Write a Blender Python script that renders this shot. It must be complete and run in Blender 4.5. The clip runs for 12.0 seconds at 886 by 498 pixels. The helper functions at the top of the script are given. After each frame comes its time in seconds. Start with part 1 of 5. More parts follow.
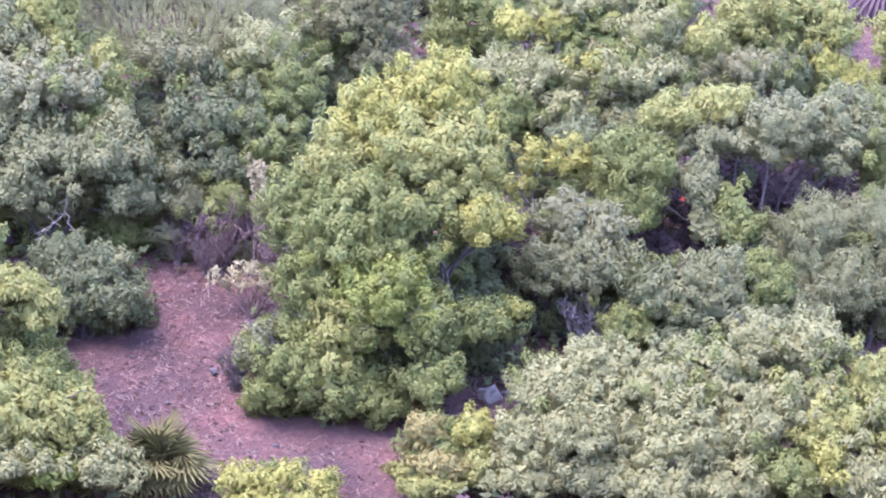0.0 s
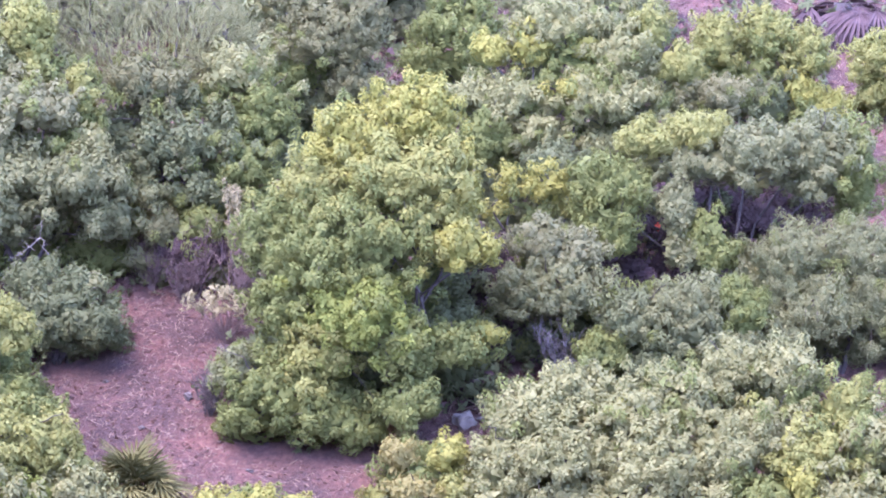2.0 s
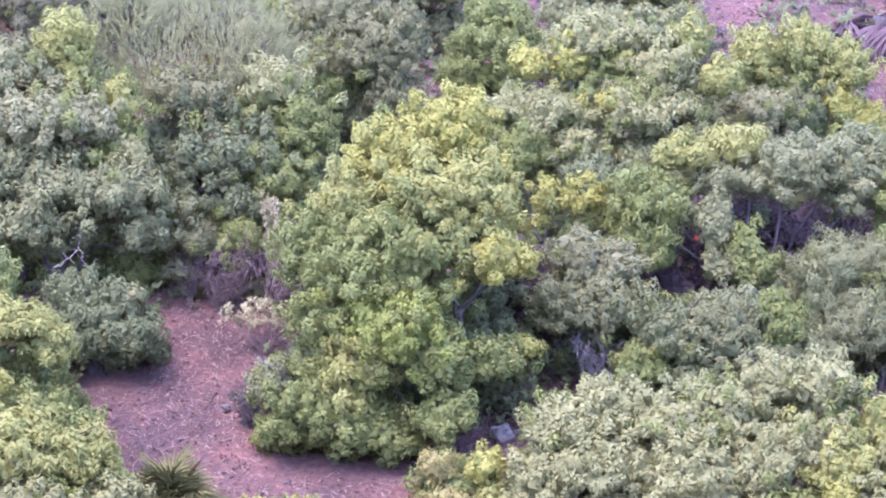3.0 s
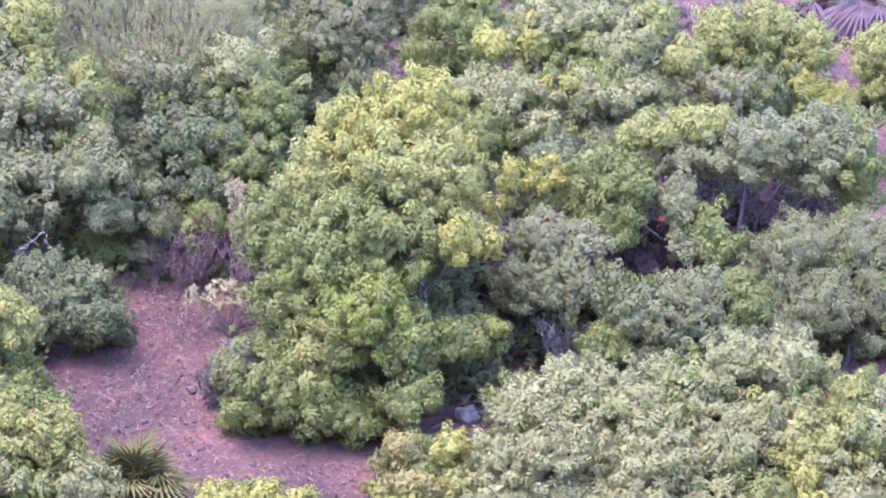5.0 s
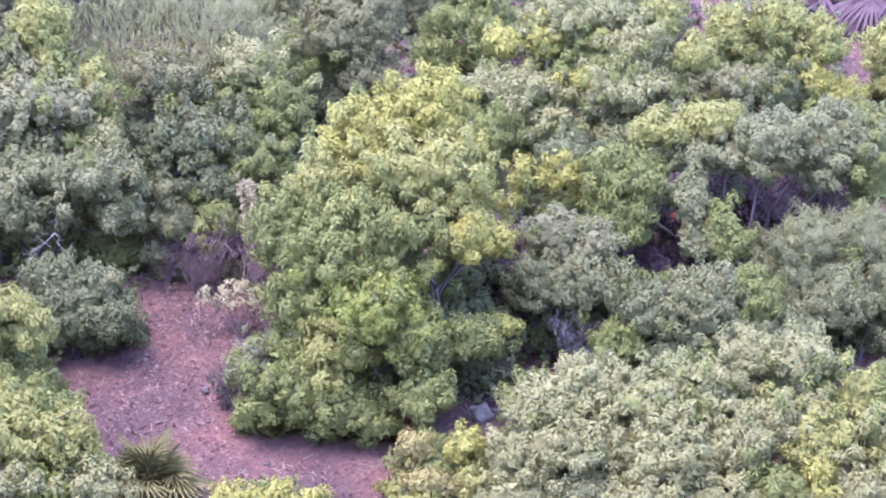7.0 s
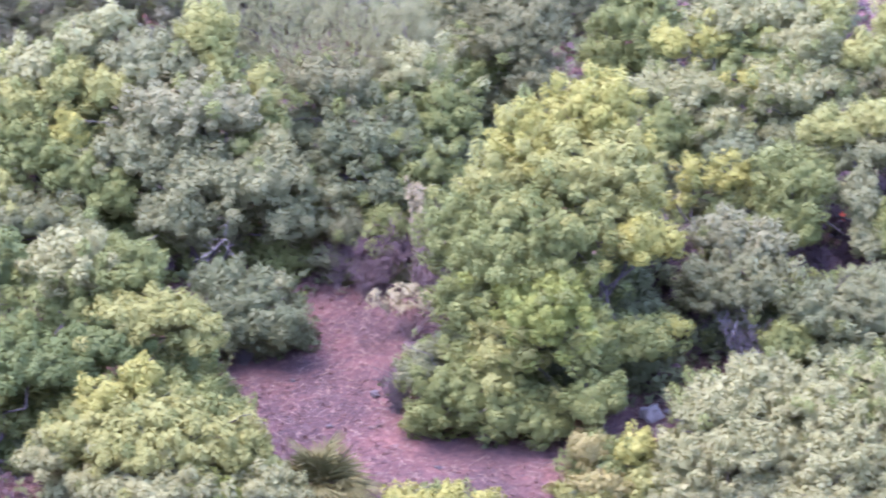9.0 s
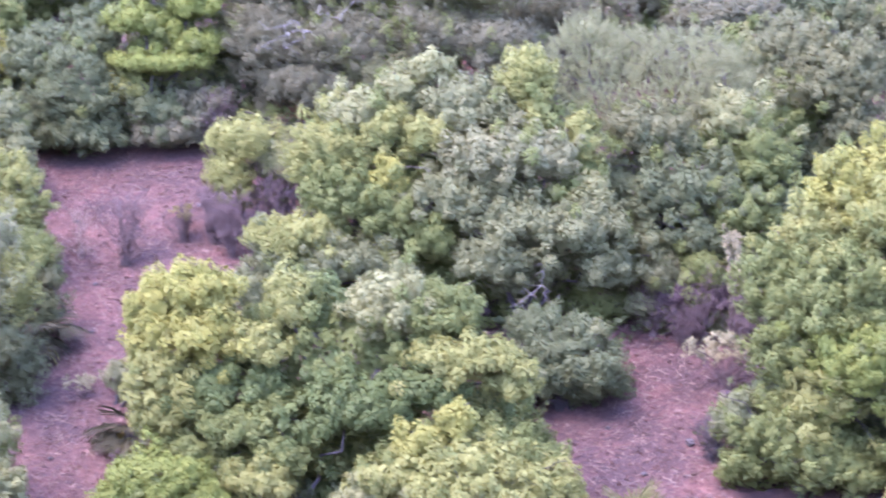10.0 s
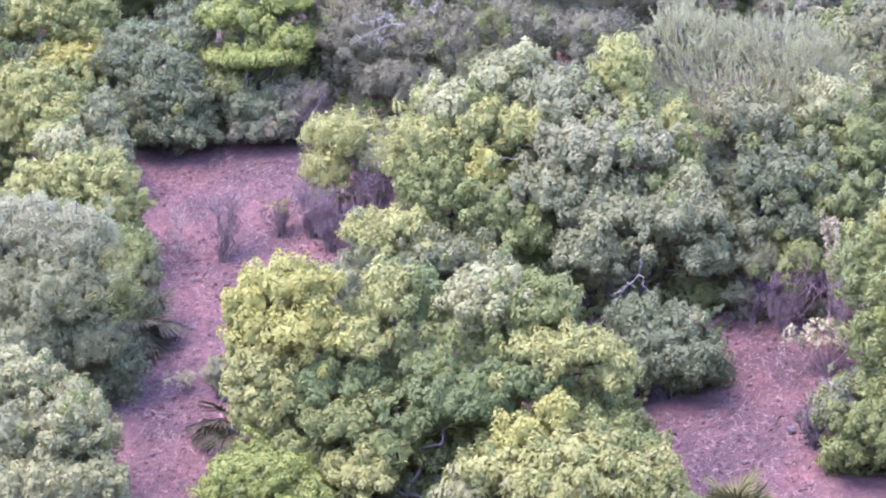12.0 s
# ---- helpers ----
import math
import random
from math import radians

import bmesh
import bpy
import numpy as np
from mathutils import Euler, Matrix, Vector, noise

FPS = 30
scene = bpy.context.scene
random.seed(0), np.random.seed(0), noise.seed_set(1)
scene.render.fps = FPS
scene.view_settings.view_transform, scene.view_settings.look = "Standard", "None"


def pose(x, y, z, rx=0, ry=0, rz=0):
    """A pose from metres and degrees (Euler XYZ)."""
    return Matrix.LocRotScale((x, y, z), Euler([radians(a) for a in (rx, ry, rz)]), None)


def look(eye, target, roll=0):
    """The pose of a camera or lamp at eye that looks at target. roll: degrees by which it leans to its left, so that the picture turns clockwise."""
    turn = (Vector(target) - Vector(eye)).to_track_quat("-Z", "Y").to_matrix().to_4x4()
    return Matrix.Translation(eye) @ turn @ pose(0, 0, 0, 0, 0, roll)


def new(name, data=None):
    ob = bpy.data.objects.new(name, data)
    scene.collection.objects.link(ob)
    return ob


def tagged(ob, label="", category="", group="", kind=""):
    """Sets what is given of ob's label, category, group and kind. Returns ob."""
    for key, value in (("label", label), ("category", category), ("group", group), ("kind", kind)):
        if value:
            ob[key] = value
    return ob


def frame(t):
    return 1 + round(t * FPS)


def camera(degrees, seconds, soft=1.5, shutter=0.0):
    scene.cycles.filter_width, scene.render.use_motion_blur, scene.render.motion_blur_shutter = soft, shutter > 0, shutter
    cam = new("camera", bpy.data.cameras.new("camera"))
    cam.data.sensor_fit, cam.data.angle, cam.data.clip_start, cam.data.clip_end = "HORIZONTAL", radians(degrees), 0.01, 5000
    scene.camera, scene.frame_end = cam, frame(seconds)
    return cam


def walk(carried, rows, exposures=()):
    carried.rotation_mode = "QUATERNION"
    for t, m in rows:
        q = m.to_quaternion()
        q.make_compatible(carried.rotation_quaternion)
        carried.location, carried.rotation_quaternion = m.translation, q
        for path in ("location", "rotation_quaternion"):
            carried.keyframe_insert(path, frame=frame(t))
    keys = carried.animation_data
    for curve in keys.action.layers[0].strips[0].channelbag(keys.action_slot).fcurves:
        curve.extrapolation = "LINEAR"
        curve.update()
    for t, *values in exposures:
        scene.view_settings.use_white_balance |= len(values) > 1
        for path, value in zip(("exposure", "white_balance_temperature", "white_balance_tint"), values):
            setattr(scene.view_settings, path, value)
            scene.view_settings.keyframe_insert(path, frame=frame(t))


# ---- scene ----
# ---- camera: a phone with a long zoom, held by hand on the facing hillside ----
cam = camera(15.0, 12.0, soft=1.95, shutter=0.35)
EYE = 13.6
# seconds, yaw, pitch, roll
ROWS = [
    (0.0, 0.805, -12.297, -0.85),
    (0.5, 1.091, -12.203, -0.8),
    (1.0, 0.478, -12.127, -0.98),
    (1.5, 0.422, -12.039, -0.977),
    (2.0, 0.427, -11.858, -1.109),
    (2.5, 0.585, -11.705, -1.223),
    (3.0, 1.089, -11.657, -1.114),
    (3.2, 1.165, -11.657, -1.082),
    (4.8, 0.448, -11.936, -1.198),
    (5.0, 0.47, -11.964, -1.084),
    (5.5, 0.208, -12.002, -0.978),
    (6.0, 0.349, -11.969, -0.861),
    (6.5, 0.344, -11.934, -0.684),
    (6.7, 0.45, -11.999, -0.609),
    (8.3, 1.153, -11.9, -0.396),
    (8.5, 1.607, -11.894, -0.196),
    (9.0, 3.259, -11.953, 0.612),
    (9.5, 6.405, -11.414, 0.418),
    (10.0, 8.664, -11.075, 1.072),
    (10.5, 10.4, -10.517, 2.161),
    (11.0, 10.864, -10.568, 2.607),
    (11.5, 10.536, -11.527, 2.612),
    (12.0, 10.114, -11.173, 2.288),
]
walk(cam, [(t, pose(0, 0, EYE, 90 + pitch, roll, yaw)) for t, yaw, pitch, roll in ROWS], [(0.0, 4.26, 6130, 48), (8.6, 4.26, 6130, 48), (10.4, 4.34, 6070, 50), (12.0, 4.33, 6070, 50)])

# ---- light: thin overcast, sun veiled ----
sky_world = bpy.data.worlds.new("sky_world")
sky_world.use_nodes = True
scene.world = sky_world
sky = sky_world.node_tree.nodes.new("ShaderNodeTexSky")
sky.sky_type = "NISHITA"
sky.sun_disc = False
sky.sun_elevation = radians(64)
sky.sun_rotation = radians(222)
sky.air_density, sky.dust_density, sky.ozone_density = 1.0, 0.8, 3.0
sky_world.node_tree.links.new(sky.outputs[0], sky_world.node_tree.nodes["Background"].inputs[0])
sky_world.node_tree.nodes["Background"].inputs[1].default_value = 0.15
sun = new("sun", bpy.data.lights.new("sun", "SUN"))
sun.data.energy = 0.6
sun.data.angle = radians(40)
sun.data.color = (1.0, 0.92, 0.76)
SUN_AZ, SUN_EL = radians(222), radians(64)
sun.matrix_world = look((0, 0, 0), (-math.sin(SUN_AZ) * math.cos(SUN_EL), -math.cos(SUN_AZ) * math.cos(SUN_EL), -math.sin(SUN_EL)))
sun.location = (-20, 10, 60)

# ---- ground ----
SLOPE, FOOT = math.tan(radians(18)), 52.2


def hill(y):
    """Height of the hillside: the viewer's bank, a valley, the slope and a level top."""
    if y < 4:
        return 11.9
    if y < 26:
        a = (y - 4) / 22
        a = a * a * (3 - 2 * a)
        return 11.9 + a * (SLOPE * (26 - FOOT) - 11.9)
    if y < 100:
        return SLOPE * (y - FOOT)
    return SLOPE * (100 - FOOT) + 14 * (1 - math.exp(-(y - 100) / 43))


def ground_z(x, y):
    bump = 0.10 * noise.noise((x * 0.35, y * 0.35, 3.0)) + 0.035 * noise.noise((x * 1.3, y * 1.3, 7.0))
    return hill(y) + bump * min(1, max(0, (y - 20) / 15))


# ---- materials ----
def nodes_of(name):
    m = bpy.data.materials.new(name)
    m.use_nodes = True
    return m, m.node_tree.nodes, m.node_tree.links, m.node_tree.nodes["Principled BSDF"]


def ramp_node(nodes, stops):
    r = nodes.new("ShaderNodeValToRGB")
    while len(r.color_ramp.elements) < len(stops):
        r.color_ramp.elements.new(0.5)
    for e, (p, c) in zip(r.color_ramp.elements, stops):
        e.position, e.color = p, (*c, 1)
    return r


def noise_node(nodes, links, scale, detail=4.0, rough=0.6, space="Object"):
    co = nodes.new("ShaderNodeTexCoord")
    n = nodes.new("ShaderNodeTexNoise")
    n.inputs["Scale"].default_value = scale
    n.inputs["Detail"].default_value = detail
    n.inputs["Roughness"].default_value = rough
    links.new(co.outputs[space], n.inputs["Vector"])
    return n


def evened(c, share=0.12, depth=0.76):
    """A leaf colour drawn towards the slope's common green."""
    lum = 0.3 * c[0] + 0.6 * c[1] + 0.1 * c[2]
    common = (0.93 * lum, 1.10 * lum, 0.56 * lum)
    return tuple(depth * w * (a + (b - a) * share) for a, b, w in zip(c, common, (1.13, 1.0, 1.03)))


def leaf_material(name, dark, mid, light, rough=0.58, through_light=0.48):
    """Leaves: each its own shade, drifting over the crown in patches, a little light passing through."""
    dark, mid, light = [evened(c) for c in (dark, mid, light)]
    dark, light = [tuple(0.72 * a + 0.28 * b for a, b in zip(c, mid)) for c in (dark, light)]
    m, nodes, links, p = nodes_of(name)
    geo = nodes.new("ShaderNodeNewGeometry")
    value = None
    for source, weight in ((geo.outputs["Random Per Island"], 0.14), (noise_node(nodes, links, 1.6, 3.0).outputs["Fac"], 0.95), (noise_node(nodes, links, 7.0, 2.0).outputs["Fac"], 0.85)):
        step = nodes.new("ShaderNodeMath")
        step.operation = "MULTIPLY_ADD"
        step.inputs[1].default_value = weight
        step.inputs[2].default_value = -0.47
        links.new(source, step.inputs[0])
        if value:
            links.new(value, step.inputs[2])
        value = step.outputs[0]
    r = ramp_node(nodes, [(0.0, dark), (0.5, mid), (1.0, light)])
    links.new(value, r.inputs["Fac"])
    links.new(r.outputs["Color"], p.inputs["Base Color"])
    p.inputs["Roughness"].default_value = rough
    p.inputs["Specular IOR Level"].default_value = 0.10
    tr = nodes.new("ShaderNodeBsdfTranslucent")
    links.new(r.outputs["Color"], tr.inputs["Color"])
    sh = nodes.new("ShaderNodeMixShader")
    sh.inputs[0].default_value = through_light
    links.new(p.outputs[0], sh.inputs[1])
    links.new(tr.outputs[0], sh.inputs[2])
    links.new(sh.outputs[0], nodes["Material Output"].inputs["Surface"])
    return m


LEAF = {
    "yellow": leaf_material("young_yellow_leaf", (0.152, 0.182, 0.034), (0.246, 0.280, 0.062), (0.334, 0.370, 0.105)),
    "yellowdull": leaf_material("dull_yellow_leaf", (0.150, 0.156, 0.048), (0.240, 0.246, 0.082), (0.320, 0.322, 0.130)),
    "bright": leaf_material("bright_green_leaf", (0.098, 0.150, 0.030), (0.165, 0.228, 0.046), (0.235, 0.300, 0.075)),
    "lime": leaf_material("yellow_green_leaf", (0.126, 0.161, 0.041), (0.214, 0.255, 0.070), (0.304, 0.348, 0.114)),
    "green": leaf_material("green_leaf", (0.080, 0.124, 0.032), (0.140, 0.191, 0.054), (0.225, 0.286, 0.090)),
    "grey": leaf_material("grey_green_leaf", (0.092, 0.121, 0.051), (0.156, 0.194, 0.086), (0.246, 0.292, 0.138)),
    "pale": leaf_material("pale_green_leaf", (0.128, 0.162, 0.062), (0.212, 0.251, 0.101), (0.304, 0.345, 0.156)),
    "silver": leaf_material("silvery_leaf", (0.115, 0.146, 0.067), (0.188, 0.223, 0.107), (0.275, 0.311, 0.157), 0.62),
    "olive": leaf_material("olive_green_leaf", (0.080, 0.101, 0.044), (0.138, 0.163, 0.072), (0.216, 0.248, 0.115)),
    # dark-leaved shrubs, and painted shade on inner, low and back masses
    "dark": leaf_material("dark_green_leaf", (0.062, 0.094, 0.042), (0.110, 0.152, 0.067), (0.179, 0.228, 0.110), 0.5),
    # darker green, mostly for shaded parts of the wide tree's crown
    "deep": leaf_material("deep_green_leaf", (0.054, 0.096, 0.026), (0.098, 0.154, 0.046), (0.162, 0.230, 0.080), 0.5),
    "dull": leaf_material("dull_grey_leaf", (0.080, 0.093, 0.049), (0.139, 0.154, 0.086), (0.217, 0.230, 0.136), 0.65),
    "rust": leaf_material("rusty_dry_leaf", (0.085, 0.044, 0.022), (0.150, 0.084, 0.040), (0.205, 0.132, 0.062), 0.7, 0.15),
    "straw": leaf_material("dry_cream_leaf", (0.195, 0.198, 0.098), (0.262, 0.266, 0.142), (0.312, 0.318, 0.188), 0.7, 0.2),
    # dry leaves, and also the dark of hollows put into leaf colour
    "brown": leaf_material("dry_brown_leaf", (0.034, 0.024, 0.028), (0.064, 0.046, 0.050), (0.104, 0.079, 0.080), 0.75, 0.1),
    "heathy": leaf_material("heath_needle", (0.096, 0.122, 0.048), (0.172, 0.204, 0.088), (0.262, 0.300, 0.144), 0.65, 0.2),
    # the palm leaf darkened: shade under bushes is put into its colour
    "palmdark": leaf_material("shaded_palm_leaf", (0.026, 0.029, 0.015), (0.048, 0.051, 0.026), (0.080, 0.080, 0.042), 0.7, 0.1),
    "litter": leaf_material("pinkish_fallen_leaf", (0.119, 0.080, 0.072), (0.160, 0.112, 0.099), (0.200, 0.148, 0.128), 0.8, 0.1),
    "mould": leaf_material("dark_fallen_leaf", (0.080, 0.048, 0.042), (0.118, 0.073, 0.062), (0.155, 0.102, 0.086), 0.8, 0.1),
    "palm": leaf_material("fan_palm_leaf", (0.046, 0.056, 0.018), (0.092, 0.102, 0.034), (0.158, 0.158, 0.060), 0.6, 0.15),
}


def wood_material(name, dark, light, scale):
    m, nodes, links, p = nodes_of(name)
    n = noise_node(nodes, links, scale, 6.0, 0.7)
    r = ramp_node(nodes, [(0.3, dark), (0.7, light)])
    links.new(n.outputs["Fac"], r.inputs["Fac"])
    links.new(r.outputs["Color"], p.inputs["Base Color"])
    b = nodes.new("ShaderNodeBump")
    b.inputs["Strength"].default_value = 0.6
    b.inputs["Distance"].default_value = 0.01
    links.new(n.outputs["Fac"], b.inputs["Height"])
    links.new(b.outputs[0], p.inputs["Normal"])
    p.inputs["Roughness"].default_value = 0.85
    return m


BARK = wood_material("brown_bark", (0.024, 0.020, 0.020), (0.064, 0.051, 0.048), 18)
DEAD_WOOD = wood_material("bleached_dead_wood", (0.080, 0.074, 0.062), (0.152, 0.142, 0.122), 22)
DRY_STEM = wood_material("purplish_dry_stem", (0.048, 0.031, 0.028), (0.100, 0.066, 0.058), 25)
STRAW = wood_material("bleached_straw", (0.11, 0.076, 0.058), (0.235, 0.175, 0.130), 9)
GREY_TWIG = wood_material("grey_leafless_twig", (0.055, 0.05, 0.05), (0.115, 0.105, 0.10), 22)
STONE = wood_material("grey_weathered_stone", (0.075, 0.062, 0.052), (0.150, 0.128, 0.108), 7)
RED_PETAL = leaf_material("red_petal", (0.45, 0.05, 0.03), (0.65, 0.09, 0.05), (0.75, 0.18, 0.10), 0.6, 0.2)


def soil_material():
    m, nodes, links, p = nodes_of("reddish_soil_with_litter")
    big = noise_node(nodes, links, 0.7, 5.0, 0.6)
    small = noise_node(nodes, links, 9.0, 8.0, 0.75)
    grit = noise_node(nodes, links, 45.0, 3.0, 0.6)
    base = ramp_node(nodes, [(0.34, (0.028, 0.0118, 0.0105)), (0.50, (0.061, 0.0285, 0.0230)), (0.68, (0.104, 0.056, 0.045))])
    links.new(small.outputs["Fac"], base.inputs["Fac"])
    tint = ramp_node(nodes, [(0.38, (0.60, 0.54, 0.55)), (0.62, (1.45, 1.28, 1.22))])
    links.new(big.outputs["Fac"], tint.inputs["Fac"])
    mul = nodes.new("ShaderNodeMix")
    mul.data_type, mul.blend_type = "RGBA", "MULTIPLY"
    mul.inputs["Factor"].default_value = 1.0
    links.new(base.outputs["Color"], mul.inputs["A"])
    links.new(tint.outputs["Color"], mul.inputs["B"])
    chaff = ramp_node(nodes, [(0.60, (0, 0, 0)), (0.68, (1, 1, 1))])
    links.new(grit.outputs["Fac"], chaff.inputs["Fac"])
    mix = nodes.new("ShaderNodeMix")
    mix.data_type = "RGBA"
    links.new(chaff.outputs["Color"], mix.inputs["Factor"])
    links.new(mul.outputs["Result"], mix.inputs["A"])
    mix.inputs["B"].default_value = (0.115, 0.069, 0.062, 1)
    links.new(mix.outputs["Result"], p.inputs["Base Color"])
    add = nodes.new("ShaderNodeMath")
    links.new(small.outputs["Fac"], add.inputs[0])
    links.new(grit.outputs["Fac"], add.inputs[1])
    b = nodes.new("ShaderNodeBump")
    b.inputs["Strength"].default_value = 0.8
    b.inputs["Distance"].default_value = 0.09
    links.new(add.outputs[0], b.inputs["Height"])
    links.new(b.outputs[0], p.inputs["Normal"])
    p.inputs["Roughness"].default_value = 0.95
    return m


SOIL = soil_material()


# ---- mesh building ----
def mesh_object(name, verts, faces, material, parent=None, label="", smooth=False):
    """One mesh object from arrays: verts (n, 3) and faces (m, 3) or (m, 4)."""
    verts, faces = np.asarray(verts, dtype=np.float32), np.asarray(faces, dtype=np.int32)
    me = bpy.data.meshes.new(name)
    me.vertices.add(len(verts))
    me.vertices.foreach_set("co", verts.ravel())
    side = faces.shape[1]
    me.loops.add(faces.size)
    me.loops.foreach_set("vertex_index", faces.ravel())
    me.polygons.add(len(faces))
    me.polygons.foreach_set("loop_start", np.arange(0, faces.size, side, dtype=np.int32))
    me.polygons.foreach_set("use_smooth", np.full(len(faces), smooth))
    me.update(calc_edges=True)
    me.materials.append(material)
    ob = new(name, me)
    if parent:
        ob.parent = parent
    if label:
        tagged(ob, label)
    return ob


def thing(name, label, category, x, y, z, group="", kind=""):
    ob = new(name)
    ob.empty_display_size = 0.2
    ob.location = (x, y, z)
    return tagged(ob, label, category, group, kind)


def tubes(paths, sides=5):
    """Tapered round stems: paths of (points (n, 3), radii (n))."""
    vs, fs, at = [], [], 0
    turn = np.linspace(0, 2 * np.pi, sides, endpoint=False)
    for pts, radii in paths:
        pts, radii = np.asarray(pts, float), np.asarray(radii, float)
        n = len(pts)
        way = np.gradient(pts, axis=0)
        way /= np.linalg.norm(way, axis=1)[:, None] + 1e-9
        side = np.cross(way, (0.31, 0.82, 0.48))
        side /= np.linalg.norm(side, axis=1)[:, None] + 1e-9
        up = np.cross(way, side)
        ring = pts[:, None] + radii[:, None, None] * (np.cos(turn)[None, :, None] * side[:, None] + np.sin(turn)[None, :, None] * up[:, None])
        vs.append(ring.reshape(-1, 3))
        i, j = np.meshgrid(np.arange(n - 1), np.arange(sides), indexing="ij")
        k = (j + 1) % sides
        fs.append(at + np.stack([i * sides + j, i * sides + k, (i + 1) * sides + k, (i + 1) * sides + j], -1).reshape(-1, 4))
        at += n * sides
    return np.concatenate(vs), np.concatenate(fs)


def crooked(rng, a, b, n=6, sag=0.08, r0=0.04, r1=0.01):
    """A crooked tapering stem from a to b."""
    a, b = np.asarray(a, float), np.asarray(b, float)
    s = np.linspace(0, 1, n)[:, None]
    size = np.linalg.norm(b - a)
    wob = rng.normal(0, sag * size, (n, 3)) * np.sin(np.pi * s)
    wob[:, 2] += (0.25 * size * np.sin(np.pi * s) * (abs(b[0] - a[0]) + abs(b[1] - a[1])) / (size + 1e-6) * 0.4)[:, 0]
    return a + (b - a) * s + wob, np.linspace(r0, r1, n)


def small_leaf(length, width):
    return np.array([(0, -width / 2, 0), (0, width / 2, 0), (length, 0, -0.15 * length)])


def leaf_blade(length, width, fold):
    return np.array([(0, 0, 0), (0.5 * length, width / 2, fold), (length, 0, -0.12 * length), (0.5 * length, -width / 2, fold)])


def rot_y(a):
    c, s = np.cos(a), np.sin(a)
    return np.array([(c, 0, s), (0, 1, 0), (-s, 0, c)])


def rot_z(a):
    c, s = np.cos(a), np.sin(a)
    return np.array([(c, -s, 0), (s, c, 0), (0, 0, 1)])


def toward(way, normal):
    """A turn that lays a leaf's length along way and its upper side to normal."""
    way = way / np.linalg.norm(way)
    side = np.cross(normal, way)
    side /= np.linalg.norm(side) + 1e-9
    return np.stack([way, side, np.cross(way, side)], 1)


def leaf_head(rng, count, radius, length, width, low=1.35, stand=6):
    """A rounded head of leaves about +z: they spread over a dome in layers, the topmost stand up. (leaves, 3, 3)"""
    out = []
    for k in range(count):
        h, a = 1 - low * (k + 0.5) / count, k * 2.39996 + rng.normal(0, 0.2)
        r = math.sqrt(max(0.0, 1 - h * h))
        d = np.array((r * math.cos(a), r * math.sin(a), h))
        down = np.array((h * math.cos(a), h * math.sin(a), -r))
        way = down * 0.8 + d * rng.uniform(0.1, 0.8) + rng.normal(0, 0.26, 3)
        b = small_leaf(length * rng.uniform(0.7, 1.25), width * rng.uniform(0.8, 1.2))
        out.append(b @ toward(way, d + (0, 0, 0.25) + rng.normal(0, 0.16, 3)).T + d * radius * rng.uniform(0.5, 1.0) ** 0.5 * (1, 1, 1.35) - down * length * 0.3)
    for k in range(stand):
        a = k * 2.39996 + rng.uniform(0, 6)
        way = np.array((0.5 * math.cos(a), 0.5 * math.sin(a), 1.0))
        b = small_leaf(length * rng.uniform(0.9, 1.2), width)
        out.append(b @ toward(way, (math.cos(a + 3.1), math.sin(a + 3.1), 0.7)).T + (0, 0, radius * 1.1))
    return out


def sprig(kind, rng):
    """The leaves of one shoot head, along +z, as (leaves, corners, 3)."""
    out = []
    if kind == "broad":
        out = leaf_head(rng, 42, 0.100, 0.058, 0.046)
    elif kind == "bunch":
        out = leaf_head(rng, 62, 0.122, 0.060, 0.048, 1.35, 9)
    elif kind == "tuft":
        out = leaf_head(rng, 9, 0.03, 0.055, 0.030, 1.35, 4)
    elif kind == "inner":
        for k in range(7):
            b = small_leaf(rng.uniform(0.10, 0.14), rng.uniform(0.07, 0.10))
            out.append(b @ (rot_z(k * 2.4) @ rot_y(-rng.uniform(-0.3, 0.5))).T + rng.normal(0, 0.035, 3))
    elif kind == "fine":
        out = leaf_head(rng, 44, 0.10, 0.052, 0.024, 1.35, 8)
    else:
        # a feathery plume: short needles up a slim shoot
        for k in range(16):
            b = small_leaf(rng.uniform(0.05, 0.09), rng.uniform(0.009, 0.014))
            out.append(b @ (rot_z(k * 2.4) @ rot_y(-rng.uniform(0.85, 1.35))).T + (0, 0, 0.013 * k))
    return np.array(out)


def frames_along(axes, rng):
    """Rotation matrices whose third column is each axis, turned at random about it."""
    n = len(axes)
    ref = rng.normal(size=(n, 3))
    a = np.cross(axes, ref)
    a /= np.linalg.norm(a, axis=1)[:, None] + 1e-9
    return np.stack([a, np.cross(axes, a), axes], -1)


def leaves_at(kind, spots, axes, rng, size=1.0):
    """Vertices and triangles of a shoot tip at each spot."""
    n = len(spots)
    turn = frames_along(axes, rng) * (size * rng.uniform(0.8, 1.2, n))[:, None, None]
    variants = [sprig(kind, rng) for _ in range(6)]
    pick = rng.integers(0, 6, n)
    v = np.concatenate([np.einsum("nij,lkj->nlki", turn[pick == q], variants[q]) + spots[pick == q][:, None, None] for q in range(6)])
    leaves, corners = v.shape[0] * v.shape[1], v.shape[2]
    i = np.arange(leaves)[:, None] * corners
    tris = np.concatenate([i + (0, 1, 2), i + (0, 2, 3)][:corners - 2], 1).reshape(-1, 3)
    return v.reshape(-1, 3), tris


FOOTPRINTS = []
HEAD_SPACING = {"broad": 0.20, "fine": 0.175, "heath": 0.075}


